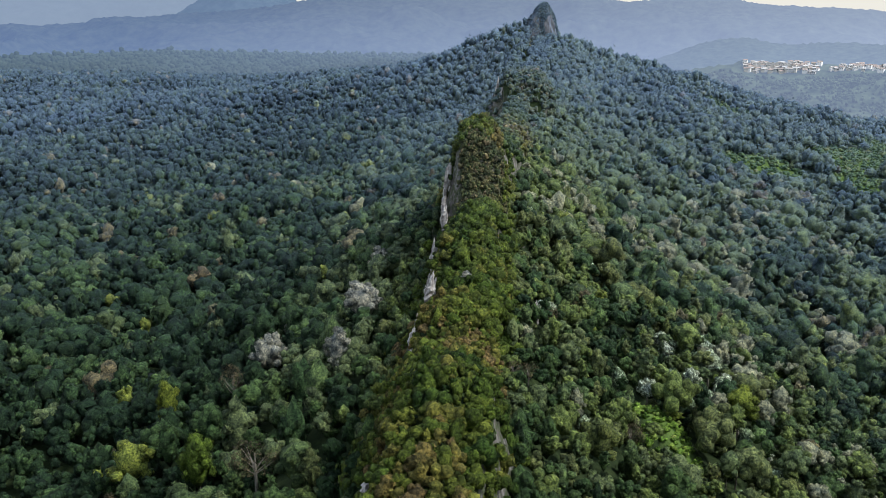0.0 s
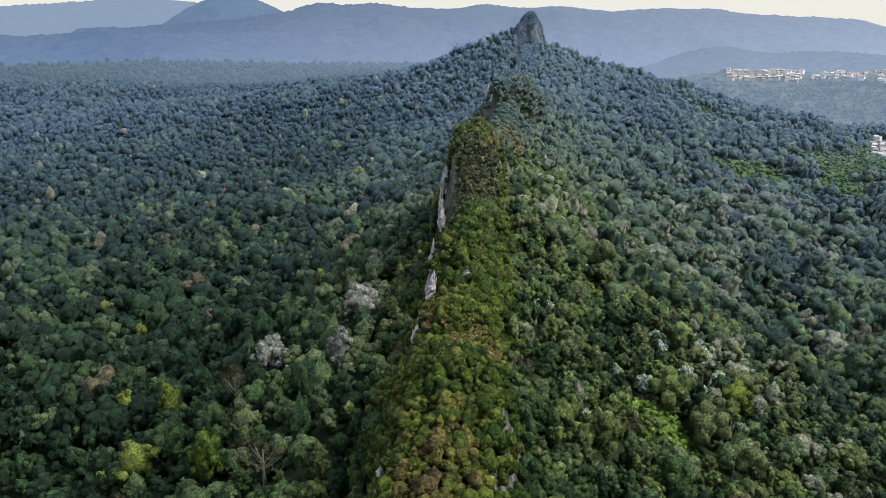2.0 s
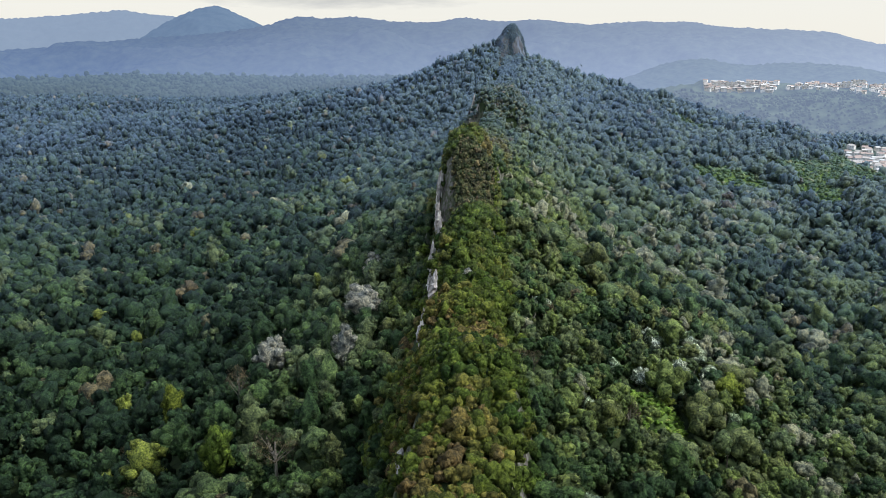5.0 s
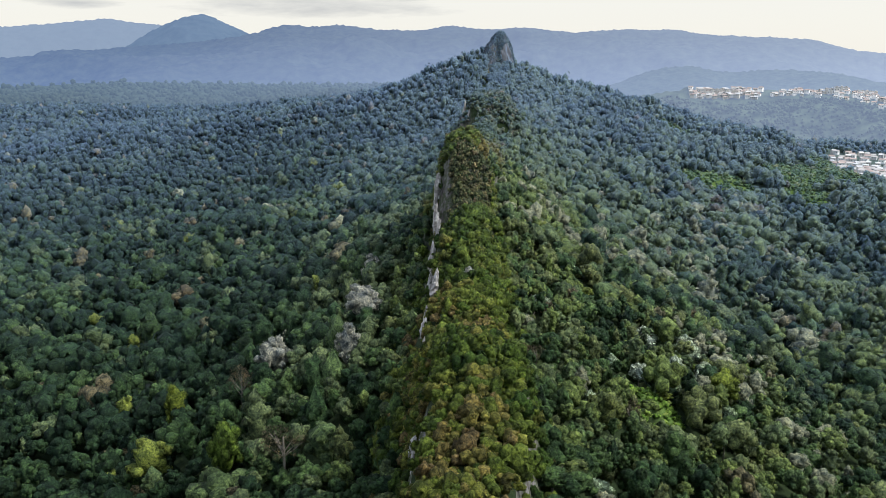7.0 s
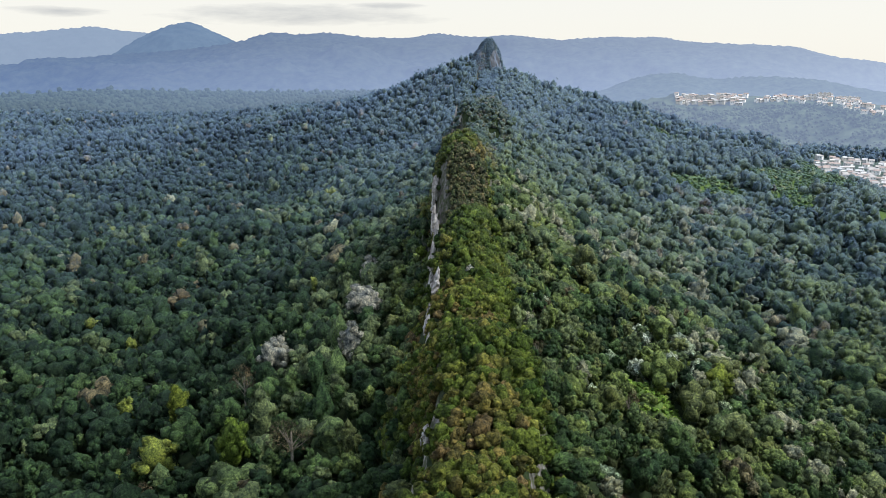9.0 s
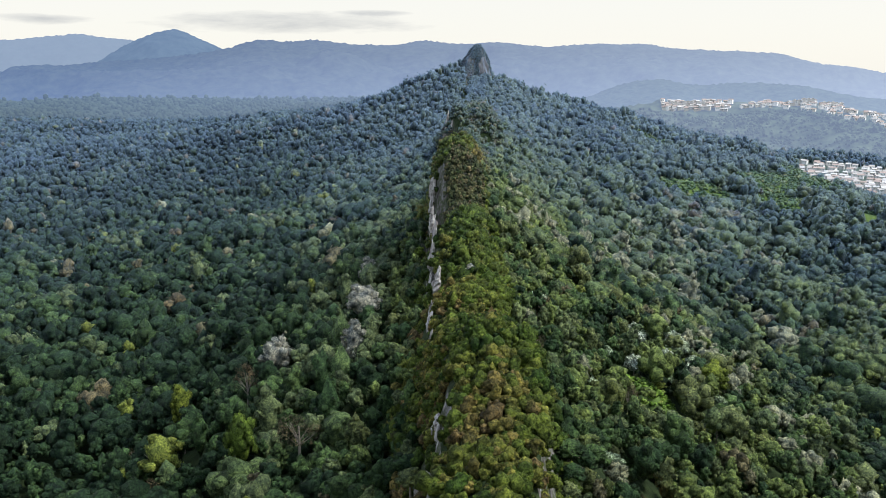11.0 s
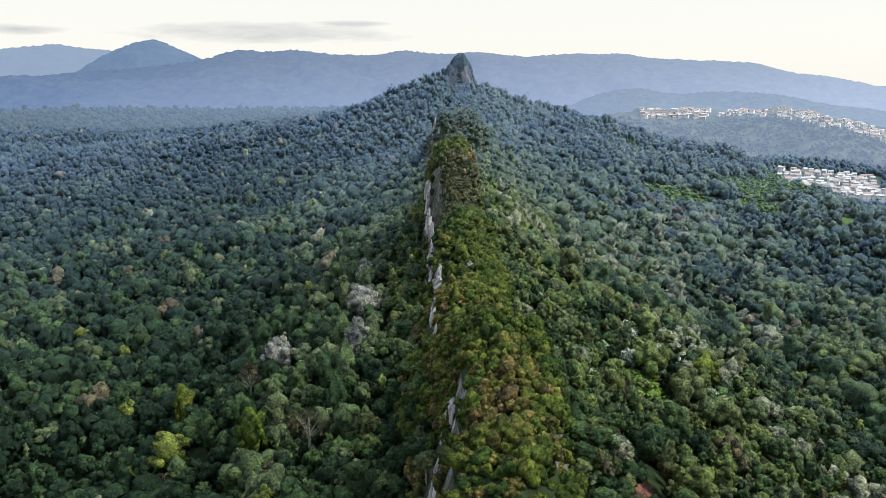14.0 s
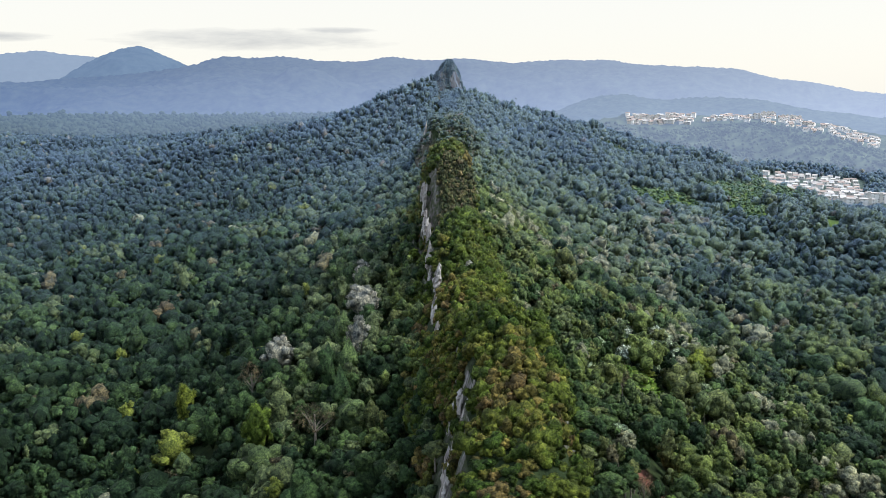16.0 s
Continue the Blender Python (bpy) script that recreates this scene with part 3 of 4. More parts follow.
def haze_at(x, y):
    """How much haze is painted on the leaves: blue colour and sheen grow with distance up the valley."""
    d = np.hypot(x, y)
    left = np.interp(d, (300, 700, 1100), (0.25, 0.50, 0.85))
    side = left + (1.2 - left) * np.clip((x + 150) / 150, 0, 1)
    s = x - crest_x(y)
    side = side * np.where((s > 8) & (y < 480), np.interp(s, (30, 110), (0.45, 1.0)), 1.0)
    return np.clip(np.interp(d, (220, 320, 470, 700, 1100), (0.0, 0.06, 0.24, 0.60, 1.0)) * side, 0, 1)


def joined_plants(name, label, category, mat, shapes, places, tones):
    """Many plants in one mesh: each place is x, y, z, width, height, turn."""
    vs, fs, ts, bs, ns, base = [], [], [], [], [], 0
    r = np.random.RandomState(len(places))
    # painted haze of each plant by its distance, less on grass
    haze_mixes = haze_at(places[:, 0], places[:, 1]) * (0.6 if mat is leaf_grass else 1.0)
    for (x, y, z, w, h, turn), tone, haze_mix in zip(places, tones, haze_mixes):
        v, f, n = shapes[r.randint(len(shapes))]
        c, s = math.cos(turn), math.sin(turn)
        q = np.stack([(v[:, 0] * c - v[:, 1] * s) * w, (v[:, 0] * s + v[:, 1] * c) * w, v[:, 2] * h], 1) + (x, y, z)
        vs.append(q)
        ns.append(np.stack([n[:, 0] * c - n[:, 1] * s, n[:, 0] * s + n[:, 1] * c, n[:, 2]], 1))
        fs.append(f + base)
        ts.append(np.full(len(f), tone, np.float32))
        bs.append(np.full(len(f), haze_mix, np.float32))
        base += len(v)
    me = mesh_object(name, np.concatenate(vs), np.concatenate(fs), mat)
    for key, values in (("tone", ts), ("haze_mix", bs)):
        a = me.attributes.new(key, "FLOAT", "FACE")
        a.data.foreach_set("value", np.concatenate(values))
    set_boughs(me, np.concatenate(ns))
    ob = tagged(new(name, me), label, category, kind="stuff")
    ob.cycles.shadow_terminator_geometry_offset = 0.12
    return ob


def trunk_mesh(r, height, girth, limbs=3):
    """A tapered, slightly leaning trunk with three limbs."""
    bm = bmesh.new()

    def limb(points, radii, sides):
        rings = []
        for (x, y, z), q in zip(points, radii):
            rings.append([bm.verts.new((x + q * math.cos(2 * math.pi * k / sides), y + q * math.sin(2 * math.pi * k / sides), z)) for k in range(sides)])
        for a, b in zip(rings, rings[1:]):
            for k in range(sides):
                bm.faces.new((a[k], a[(k + 1) % sides], b[(k + 1) % sides], b[k]))
        bm.faces.new(rings[-1])

    lean = r.uniform(-0.05, 0.05, 2) * height
    pts = [(lean[0] * t * t, lean[1] * t * t, -2.5 + (height + 2.5) * t) for t in (0, 0.15, 0.4, 0.7, 1.0)]
    limb(pts, [girth * 1.7, girth * 1.1, girth * 0.9, girth * 0.7, girth * 0.4], 5)
    for k in range(limbs):
        a = 2.1 * k + r.uniform(0, 1)
        z0 = height * r.uniform(0.58, 0.75)
        reach = height * r.uniform(0.18, 0.30)
        limb([(pts[3][0], pts[3][1], z0), (pts[3][0] + reach * 0.5 * math.cos(a), pts[3][1] + reach * 0.5 * math.sin(a), z0 + height * 0.14),
              (pts[3][0] + reach * math.cos(a), pts[3][1] + reach * math.sin(a), z0 + height * 0.30)], [girth * 0.45, girth * 0.3, girth * 0.12], 4)
    me = bpy.data.meshes.new("trunk")
    bm.to_mesh(me)
    bm.free()
    me.materials.append(bark)
    return me


def tree(name, crown_me, trunk_me, label, category, group):
    """A tree: an empty at its foot, with trunk and crown."""
    root = tagged(new(name), label, category, group)
    for pname, me in (("trunk", trunk_me), ("crown", crown_me)):
        ob = new(pname, me)
        ob.parent = root
    return root


def tree_kind(name, mat, label, group, count, width, height, lumps, leaves, leaf, trunk_h, gap=0.12, seed=1, category="tree", solid=True):
    """Several grown shapes of one kind, each a whole tree standing at the origin."""
    kinds = []
    for k in range(count):
        r = np.random.RandomState(seed * 100 + k)
        w, h = width * r.uniform(0.85, 1.15), height * r.uniform(0.85, 1.15)
        v, f, n = crown_shape(r, w, h, lumps, leaves, leaf, gap, 3, 5, solid=solid)
        top = trunk_h
        v = v + (0, 0, top)
        me = mesh_object("crown", v, f, mat)
        set_boughs(me, n)
        kinds.append(tree(name, me, trunk_mesh(r, top + h * 0.35, 0.03 * width + 0.12, 3 if solid else 8), label, category, group))
    return kinds


# planting plan
def scatter(x0, x1, y0, y1, gap, seed):
    r = np.random.RandomState(seed)
    nx, ny = int((x1 - x0) / gap), int((y1 - y0) / gap)
    i, j = np.meshgrid(np.arange(nx), np.arange(ny))
    x = x0 + (i + 0.5 * (j % 2) + r.uniform(-0.38, 0.38, i.shape) + 0.25) * gap
    y = y0 + (j + r.uniform(-0.38, 0.38, i.shape) + 0.5) * gap
    return x.ravel(), y.ravel()


def in_wedge(x, y, spread=0.66):
    return np.abs(x) < (y + 45) * spread + 12


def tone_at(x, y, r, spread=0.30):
    """Tree tones: patches of one kind, single trees that differ, and the slopes' light and shade painted in."""
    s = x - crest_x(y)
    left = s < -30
    # offsets by slope and distance put sun, shade and haze into the tone
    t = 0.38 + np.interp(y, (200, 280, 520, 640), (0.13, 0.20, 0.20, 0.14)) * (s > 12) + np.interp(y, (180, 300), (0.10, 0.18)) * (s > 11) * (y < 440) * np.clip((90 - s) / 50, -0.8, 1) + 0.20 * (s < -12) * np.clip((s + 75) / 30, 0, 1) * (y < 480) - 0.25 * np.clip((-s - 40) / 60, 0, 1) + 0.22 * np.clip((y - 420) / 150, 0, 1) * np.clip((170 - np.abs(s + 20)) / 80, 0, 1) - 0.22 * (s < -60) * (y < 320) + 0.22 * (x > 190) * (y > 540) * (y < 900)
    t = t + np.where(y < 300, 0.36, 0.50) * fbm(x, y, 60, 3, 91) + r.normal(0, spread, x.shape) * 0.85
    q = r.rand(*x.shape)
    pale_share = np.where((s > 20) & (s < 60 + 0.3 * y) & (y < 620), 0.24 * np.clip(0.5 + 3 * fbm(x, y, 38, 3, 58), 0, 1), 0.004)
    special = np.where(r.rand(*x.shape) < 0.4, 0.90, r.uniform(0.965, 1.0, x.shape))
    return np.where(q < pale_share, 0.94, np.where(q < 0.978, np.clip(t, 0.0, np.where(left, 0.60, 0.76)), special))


def tree_plan(x0, x1, y0, y1, seed, sizes):
    """Tall wide crowns first, then smaller ones in the gaps between them. sizes: (gap, share, least and most width), widest first."""
    r = np.random.RandomState(seed)
    px, py, pw = np.zeros(0), np.zeros(0), np.zeros(0)
    for k, (gap, share, small, wide) in enumerate(sizes):
        x, y = scatter(x0, x1, y0, y1, gap, seed + k)
        pick = (r.rand(len(x)) < share) & in_wedge(x, y)
        x, y = x[pick], y[pick]
        w = small + (wide - small) * r.rand(len(x)) ** 1.4
        free = np.ones(len(x), bool)
        cell = 400
        for i in range(0, len(x), cell):
            part_x, part_y, part_w = x[i:i + cell, None], y[i:i + cell, None], w[i:i + cell, None]
            if len(px):
                near = np.abs(py - y[i:i + cell].mean()) < np.ptp(y[i:i + cell]) / 2 + 12
                clash = np.hypot(part_x - px[None, near], part_y - py[None, near]) < 0.34 * pw[None, near] + 0.30 * part_w
                free[i:i + cell] = ~clash.any(axis=1)
        px, py, pw = np.r_[px, x[free]], np.r_[py, y[free]], np.r_[pw, w[free]]
    return px, py, pw


NEAR_D, MID_D, FAR_D = 340, 720, 1720


def grown_shapes(seed, count, lumps, leaves, leaf, rings, segs, slim=1.0, boughs="billows", lift=0.0):
    """Crowns one metre wide or so: most egg-shaped, some flat umbrellas, some slender."""
    out = []
    for k in range(count):
        r = np.random.RandomState(seed + k)
        wide, high = ((0.92, 0.60), (0.78, 0.74), (1.24, 0.38), (1.02, 0.50), (0.66, 0.86), (0.88, 0.46))[k % 6]
        wide, high = wide ** slim, 0.56 * (high / 0.56) ** slim
        out.append(crown_shape(r, wide * r.uniform(0.9, 1.1), high * r.uniform(0.9, 1.1), lumps, int(leaves * (0.7 + 0.3 * wide)), leaf, rings=rings, segs=segs, boughs=boughs, lift=lift))
    return out


shapes_near = grown_shapes(350, 24, 11, 90, 0.045, 3, 5)
shapes_mid = grown_shapes(300, 24, 5, 36, 0.08, 3, 4, lift=0.25)
shapes_far = grown_shapes(400, 30, 5, 20, 0.095, 4, 5, 0.8, "sprays", 0.6)
shapes_distant = grown_shapes(440, 20, 4, 10, 0.10, 3, 5, 0.8, "sprays", 0.6)
shapes_scrub = grown_shapes(500, 18, 4, 22, 0.09, 3, 4, 0.7)

# single trees near the ridge
broad = tree_kind("broadleaf_tree", leaf_green, "tall broadleaf rainforest tree with a domed green crown", "trees on the slopes", 12,
                  7.6, 5.4, 20, 380, 0.24, 9.5, seed=1)
pale = tree_kind("pale_leaved_tree", leaf_ash, "small forest tree with pale grey-green leaves", "pale-leaved trees", 5, 7.0, 4.6, 15, 330, 0.26, 8.4, 0.1, seed=7)
silver = tree_kind("silver_leaved_tree", leaf_pale, "forest tree with pale silvery leaves", "silver-leaved trees", 4, 8.0, 6.4, 24, 700, 0.20, 9.2, 0.08, seed=2)
yellow = tree_kind("yellow_green_tree", leaf_yellow, "forest tree with bright yellow-green leaves", "yellow-green trees", 3, 8.2, 6.2, 18, 380, 0.26, 9.4, 0.08, seed=3)
brown = tree_kind("dry_tree", leaf_brown, "half-bare tree with thin brownish twigs", "dry trees", 3, 9.0, 5.2, 16, 1300, 0.15, 10.5, 0.1, seed=4, solid=False)
heath = tree_kind("ridge_shrub", leaf_heath, "low olive and rust-tinged shrub on the rocky crest", "shrubs on the crest", 7, 3.8, 1.9, 7, 130, 0.17, 0.9, seed=5, category="shrub")
originals = broad + pale + silver + yellow + brown + heath


def stand(kinds, x, y, size, r, sink=0.3):
    k = kinds[r.randint(len(kinds))]
    z = float(land(x, y))
    ob = copy_thing(k, pose(x, y, z - sink, 0, 0, r.uniform(0, 360)))
    up = size if k in heath else min(0.72 * size + 0.34, (float(tree_height(x - crest_x(np.array(y)))) * 1.25 + 1.5) / 14.5)
    ob.scale = (size * r.uniform(1.02, 1.2), size * r.uniform(1.02, 1.2), up)
    return ob


def town_at(x, y):
    """Where the houses stand: the valley floor behind the shoulder, and the shelf above."""
    b, d = np.degrees(np.arctan2(x, y)), np.hypot(x, y)
    lower = (b > 25.3) & (b < 31.9) & (d > 1195) & (d < 1520) | (b > 30.3) & (b < 34.8) & (d > 1160) & (d < 1275) | (b > 30) & (b < 36) & (d > 1030) & (d < 1080)
    upper = (b > 16) & (b < 34) & (d > 1800)
    return lower | upper


def plant_forest():
    r = np.random.RandomState(12)
    # trees that stand out: place, height of the top, width of the crown
    marked = ((silver, -59, 262, 79, 12.5), (silver, -28, 226, 96, 9.5), (silver, -28, 267, 97, 13.0), (silver, -29, 313, 96, 9.0),
              (yellow, -54, 184, 85, 9.5), (brown, -38, 179, 85, 11.0), (silver, 114, 586, 78, 13.0), (yellow, 119, 476, 63, 8.0),
              (yellow, -90, 250, 66, 8.0), (brown, -66, 245, 74, 9.0), (silver, 8, 229, 112, 4.0), (yellow, 66, 222, 76, 6.0), (broad, -84, 210, 66, 14.0))
    for kinds, mx, my, top, wide in marked:
        k = kinds[r.randint(len(kinds))]
        mz = float(land(mx, my))
        ob = copy_thing(k, pose(mx, my, mz - 0.4, 0, 0, r.uniform(0, 360)))
        ob.scale = (wide / 8.4, wide / 8.4, max(0.3, (top - mz) / 15.4))

    def crowded(x, y):
        """Too near a marked tree, or in the way of it."""
        c = np.zeros(x.shape, bool)
        for kinds, mx, my, top, wide in marked:
            c |= np.hypot(x - mx, (y - my + 4.5) * 0.62) < wide * 0.5
        return c

    def open_ground(x, y):
        s = x - crest_x(y)
        knoll = (y > 606) & (y < 690) & (s > -26) & (s < 26)
        return ((s > 12.5) | (s < -16.5)) & (grass_at(x, y) < np.where(y < 400, 0.3, 0.5)) & (scar_at(x, y) < 0.1) & (scar_at(x, y + 9) < 0.1) & ~crowded(x, y) & ~knoll & (grass_at(x + 2.5, y + 8) < np.where(y < 400, 0.45, 0.85))

    # near slopes: tall forest on the shaded side, smaller closer trees on the sunny side
    ax, ay, aw = tree_plan(-300, 20, 40, 430, 5, ((13.5, 0.75, 9.5, 14.5), (8.5, 0.9, 5.8, 8.6), (5.2, 0.95, 3.4, 5.6)))
    bx, by, bw = tree_plan(-10, 300, 40, 430, 25, ((13.0, 0.40, 7.5, 10.5), (7.6, 0.9, 4.8, 7.0), (4.7, 0.95, 3.0, 4.8)))
    left, right = ax < crest_x(ay), bx >= crest_x(by)
    x, y, w = np.r_[ax[left], bx[right]], np.r_[ay[left], by[right]], np.r_[aw[left], bw[right]]
    keep = open_ground(x, y) & (np.hypot(x, y) + r.normal(0, 20, len(x)) < NEAR_D)
    x, y, w = x[keep], y[keep], w[keep]
    order = np.argsort(np.hypot(x, y - 60))
    x, y, w = x[order], y[order], w[order]
    s = x - crest_x(y)
    w = np.where(np.abs(s) < 30, np.minimum(w, 6.5), w)
    patch = fbm(x, y, 38, 3, 58)
    n_broad = n_pale = 0
    rest = []
    for px, py, pw, ps, pp, q in zip(x, y, w, s, patch, r.rand(len(x))):
        if 20 < ps < 85 and py > 95 and pp > -0.08 and q < 0.55 and n_pale < 280:
            stand(pale, px, py, pw / 7.0, r)
            n_pale += 1
        elif q < 0.006:
            stand(yellow, px, py, pw / 8.2, r)
        elif q > 0.990:
            stand(brown, px, py, pw / 9.0, r)
        elif n_broad < 300:
            stand(broad, px, py, pw / 7.6, r)
            n_broad += 1
        else:
            rest.append((px, py, pw))
    rest = np.array(rest)
    plant_rest(rest[:, 0], rest[:, 1], rest[:, 2], shapes_near, r)
    # tall shrubs fill the gaps between the near crowns
    ux, uy = scatter(-120, 150, 70, 330, 3.4, 35)
    gap = open_ground(ux, uy) & in_wedge(ux, uy)
    ux, uy = ux[gap], uy[gap]
    free = np.ones(len(ux), bool)
    for i in range(0, len(ux), 500):
        free[i:i + 500] = (np.hypot(ux[i:i + 500, None] - x[None], uy[i:i + 500, None] - y[None]) > 0.50 * w[None] + 0.4).all(axis=1)
    ux, uy = ux[free], uy[free]
    k = r.uniform(3.6, 6.0, len(ux))
    joined_plants("undergrowth", "dense green shrubs and young trees between the taller trees", "undergrowth", leaf_forest, shapes_scrub,
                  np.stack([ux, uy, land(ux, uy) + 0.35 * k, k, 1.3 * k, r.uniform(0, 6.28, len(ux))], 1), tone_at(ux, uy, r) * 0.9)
    # the middle distance
    x, y, w = tree_plan(-560, 560, 180, 900, 6, ((14.0, 0.6, 10.0, 14.5), (8.6, 0.95, 6.4, 9.4), (6.2, 0.95, 4.6, 6.6)))
    d = np.hypot(x, y)
    keep = open_ground(x, y) & (d + r.normal(0, 20, len(d)) >= NEAR_D - 18) & (d + r.normal(0, 30, len(d)) < MID_D)
    plant_rest(x[keep], y[keep], w[keep], shapes_mid, r)
    # the far woods
    nx, ny, nw = tree_plan(-780, 760, 380, 1160, 7, ((13.0, 0.5, 8.5, 12.0), (6.6, 0.97, 5.4, 8.0)))
    fx, fy, fw = tree_plan(-1150, 950, 800, FAR_D, 17, ((16.0, 0.45, 10.0, 14.0), (10.4, 0.97, 7.5, 11.0)))
    near = np.hypot(nx, ny) < 1080
    far = np.hypot(fx, fy) >= 1080
    x, y, w = np.r_[nx[near], fx[far]], np.r_[ny[near], fy[far]], np.r_[nw[near], fw[far]]
    d = np.hypot(x, y)
    keep = open_ground(x, y) & (d + r.normal(0, 30, len(d)) >= MID_D - 35) & ~((x > 120) & (x < 480) & (y > 1280)) & ~town_at(x, y)
    keep &= np.hypot(x - 71, y - 1155) > 24
    x, y, w, d = x[keep], y[keep], w[keep], d[keep]
    for shapes, pick in ((shapes_far, d < 1080), (shapes_distant, d >= 1080)):
        plant_rest(x[pick], y[pick], w[pick], shapes, r, 0.24)


def plant_rest(x, y, w, shapes, r, spread=0.33):
    s = x - crest_x(y)
    w = np.where(np.abs(s) < 30, np.minimum(w, 7.0), w)
    tall = np.minimum(7.5 + 0.85 * w + r.normal(0, 1.9, len(x)), tree_height(s) * 1.25 + 1.5)
    w = w * np.interp(np.hypot(x, y), (300, 450, 700), (1.16, 1.2, 1.3))
    tall = tall - 0.9 * under(x, y)
    h = 1.08 * w * r.uniform(0.85, 1.2, len(x))
    places = np.stack([x, y, land(x, y) + tall - 0.5 * h, w, h, r.uniform(0, 6.28, len(x))], 1)
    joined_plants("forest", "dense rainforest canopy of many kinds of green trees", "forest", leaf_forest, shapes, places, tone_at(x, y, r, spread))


# bare quartz along the cliff: place along the ridge, top, height, breadth
OUTCROPS = ((102, 105, 10, 2.4), (107, 107, 13, 2.6), (119, 109.5, 16, 3.2), (127, 110.5, 17, 3.4), (134, 109, 13, 2.8), (145, 107, 9, 2.2), (199, 101, 8, 2.4),
            (208, 103, 9, 2.6), (214, 104, 7, 2.0), (230, 110, 9, 3.0), (236, 108, 8, 2.6), (258, 113, 10, 2.6), (266, 111, 11, 2.6), (274, 112, 10, 2.2),
            (288, 114, 9, 2.6), (294, 119, 8, 2.4), (300, 115, 8, 2.4), (303, 124, 8, 2.2), (308, 117, 9, 2.8), (312, 127, 8, 2.4), (318, 119, 9, 2.6), (322, 128, 7, 2.2))


def plant_ridge():
    r = np.random.RandomState(31)
    x, y = scatter(-30, 60, 40, 380, 2.2, 15)
    s = x - crest_x(y)
    # keep the cliff on the left bare in places
    cliff = (s > -14.5) & (s < -8.5) & (fbm(x, y, 12, 3, 62) > -0.06)
    for oy, oz, oh, ow in OUTCROPS:
        cliff |= (s > -17) & (s < -8.5) & (y > oy - ow * 0.95 - (6 if oh > 12 else 0)) & (y < oy + ow * 0.95)
    front = (y > 288) & (y < 305) & (s > -9) & (s < 9)
    keep = (s > -20) & (s < 12.5) & ~cliff & ~front
    x, y, s = x[keep], y[keep], s[keep]
    order = np.argsort(np.hypot(x, y - 40))
    x, y, s = x[order], y[order], s[order]
    for px, py in zip(x[:300], y[:300]):
        stand(heath, px, py, 0.50 + 0.85 * r.rand() ** 2.0, r, sink=0.6)
    x, y, s = x[300:], y[300:], s[300:]
    z = land(x, y)
    k = (0.52 + 0.85 * r.rand(len(x)) ** 1.8) * np.interp(np.abs(s), (0, 14, 20), (0.9, 1.1, 1.5))
    t = np.clip(np.interp(np.abs(s), (0, 8, 12, 20), (0.64, 0.60, 0.52, 0.42)) + 0.9 * fbm(x, y, 16, 3, 77) + r.normal(0, 0.18, len(x)), 0, 1)
    wood = (y > 206) & (y < 288) & (s > -4)
    k, t = np.where(wood, k * 1.35, k), np.where(wood, t * 0.75, np.where(y > 290, t * 0.9, t))
    joined_plants("scrub", "olive and rusty heath scrub covering the rocky crest", "scrub", leaf_heath_stuff, shapes_scrub,
                  np.stack([x, y, z + 0.9, 4.0 * k, 4.2 * k, r.uniform(0, 6.28, len(x))], 1), t)
    # scrub clinging to the cliff
    m = 2300
    y = 60 + 310 * r.rand(m)
    s = -14.5 + 6 * r.rand(m)
    x = crest_x(y) + s
    keep = fbm(y, 3 * s, 9, 3, 64) < np.where(y > 280, 0.20, 0.06)
    for oy, oz, oh, ow in OUTCROPS:
        keep &= (y < oy - ow - (6 if oh > 12 else 0)) | (y > oy + ow) | (r.rand(m) < 0.16)
    x, y = x[keep], y[keep]
    k = r.uniform(0.5, 1.0, len(x))
    joined_plants("scrub", "dark scrub and ferns hanging on the cliff", "scrub", leaf_heath_stuff, shapes_scrub,
                  np.stack([x - 0.4, y, land(x, y) + 0.1, 3.4 * k, 3.8 * k, r.uniform(0, 6.28, len(x))], 1), np.clip(r.normal(0.62, 0.25, len(x)), 0, 1))
    # brown scrub on the steep front of the great knoll
    m = 2900
    y = 286 + 24 * r.rand(m)
    x = crest_x(y) + r.uniform(-7, 10, m)
    streaks = fbm(2.5 * x, 0.4 * y, 6, 3, 66) < 0.50 * r.rand(m) ** 0.4
    x, y = x[streaks], y[streaks]
    m = len(x)
    k = 0.22 + 0.6 * r.rand(m) ** 2.2
    joined_plants("scrub", "brownish scrub on the steep front of the knoll", "scrub", leaf_dry, shapes_scrub,
                  np.stack([x, y - 0.3, land(x, y) + 0.2, 3.2 * k, 3.6 * k, r.uniform(0, 6.28, m)], 1), np.clip(r.normal(0.36, 0.28, m), 0, 1))
    # the second knoll is overgrown on all its sides
    m = 900
    x, y = 34 + 28 * r.uniform(-1, 1, m), 656 + 40 * r.uniform(-1, 1, m)
    bare = (x < 23) & (y < 662) & (r.rand(m) < 0.85)
    x, y = x[~bare], y[~bare]
    k = r.uniform(0.5, 1.1, len(x))
    joined_plants("scrub", "olive scrub covering the second knoll", "scrub", leaf_heath_stuff, shapes_scrub,
                  np.stack([x, y, land(x, y) + 0.6, 4.6 * k, 4.8 * k, r.uniform(0, 6.28, len(x))], 1), np.clip(r.normal(0.80, 0.15, len(x)), 0, 1))
    # the farther crest
    x, y = scatter(-40, 140, 380, 1300, 4.2, 16)
    s = x - crest_x(y)
    keep = (s > -17) & (s < np.where(y < 690, 25, 17)) & ~((s > -13) & (s < -7.5) & (fbm(x, y, 30, 3, 62) > 0.05)) & (np.hypot(x - 71, y - 1155) > 20)
    x, y, s = x[keep], y[keep], s[keep]
    k = r.uniform(0.7, 1.2, len(x))
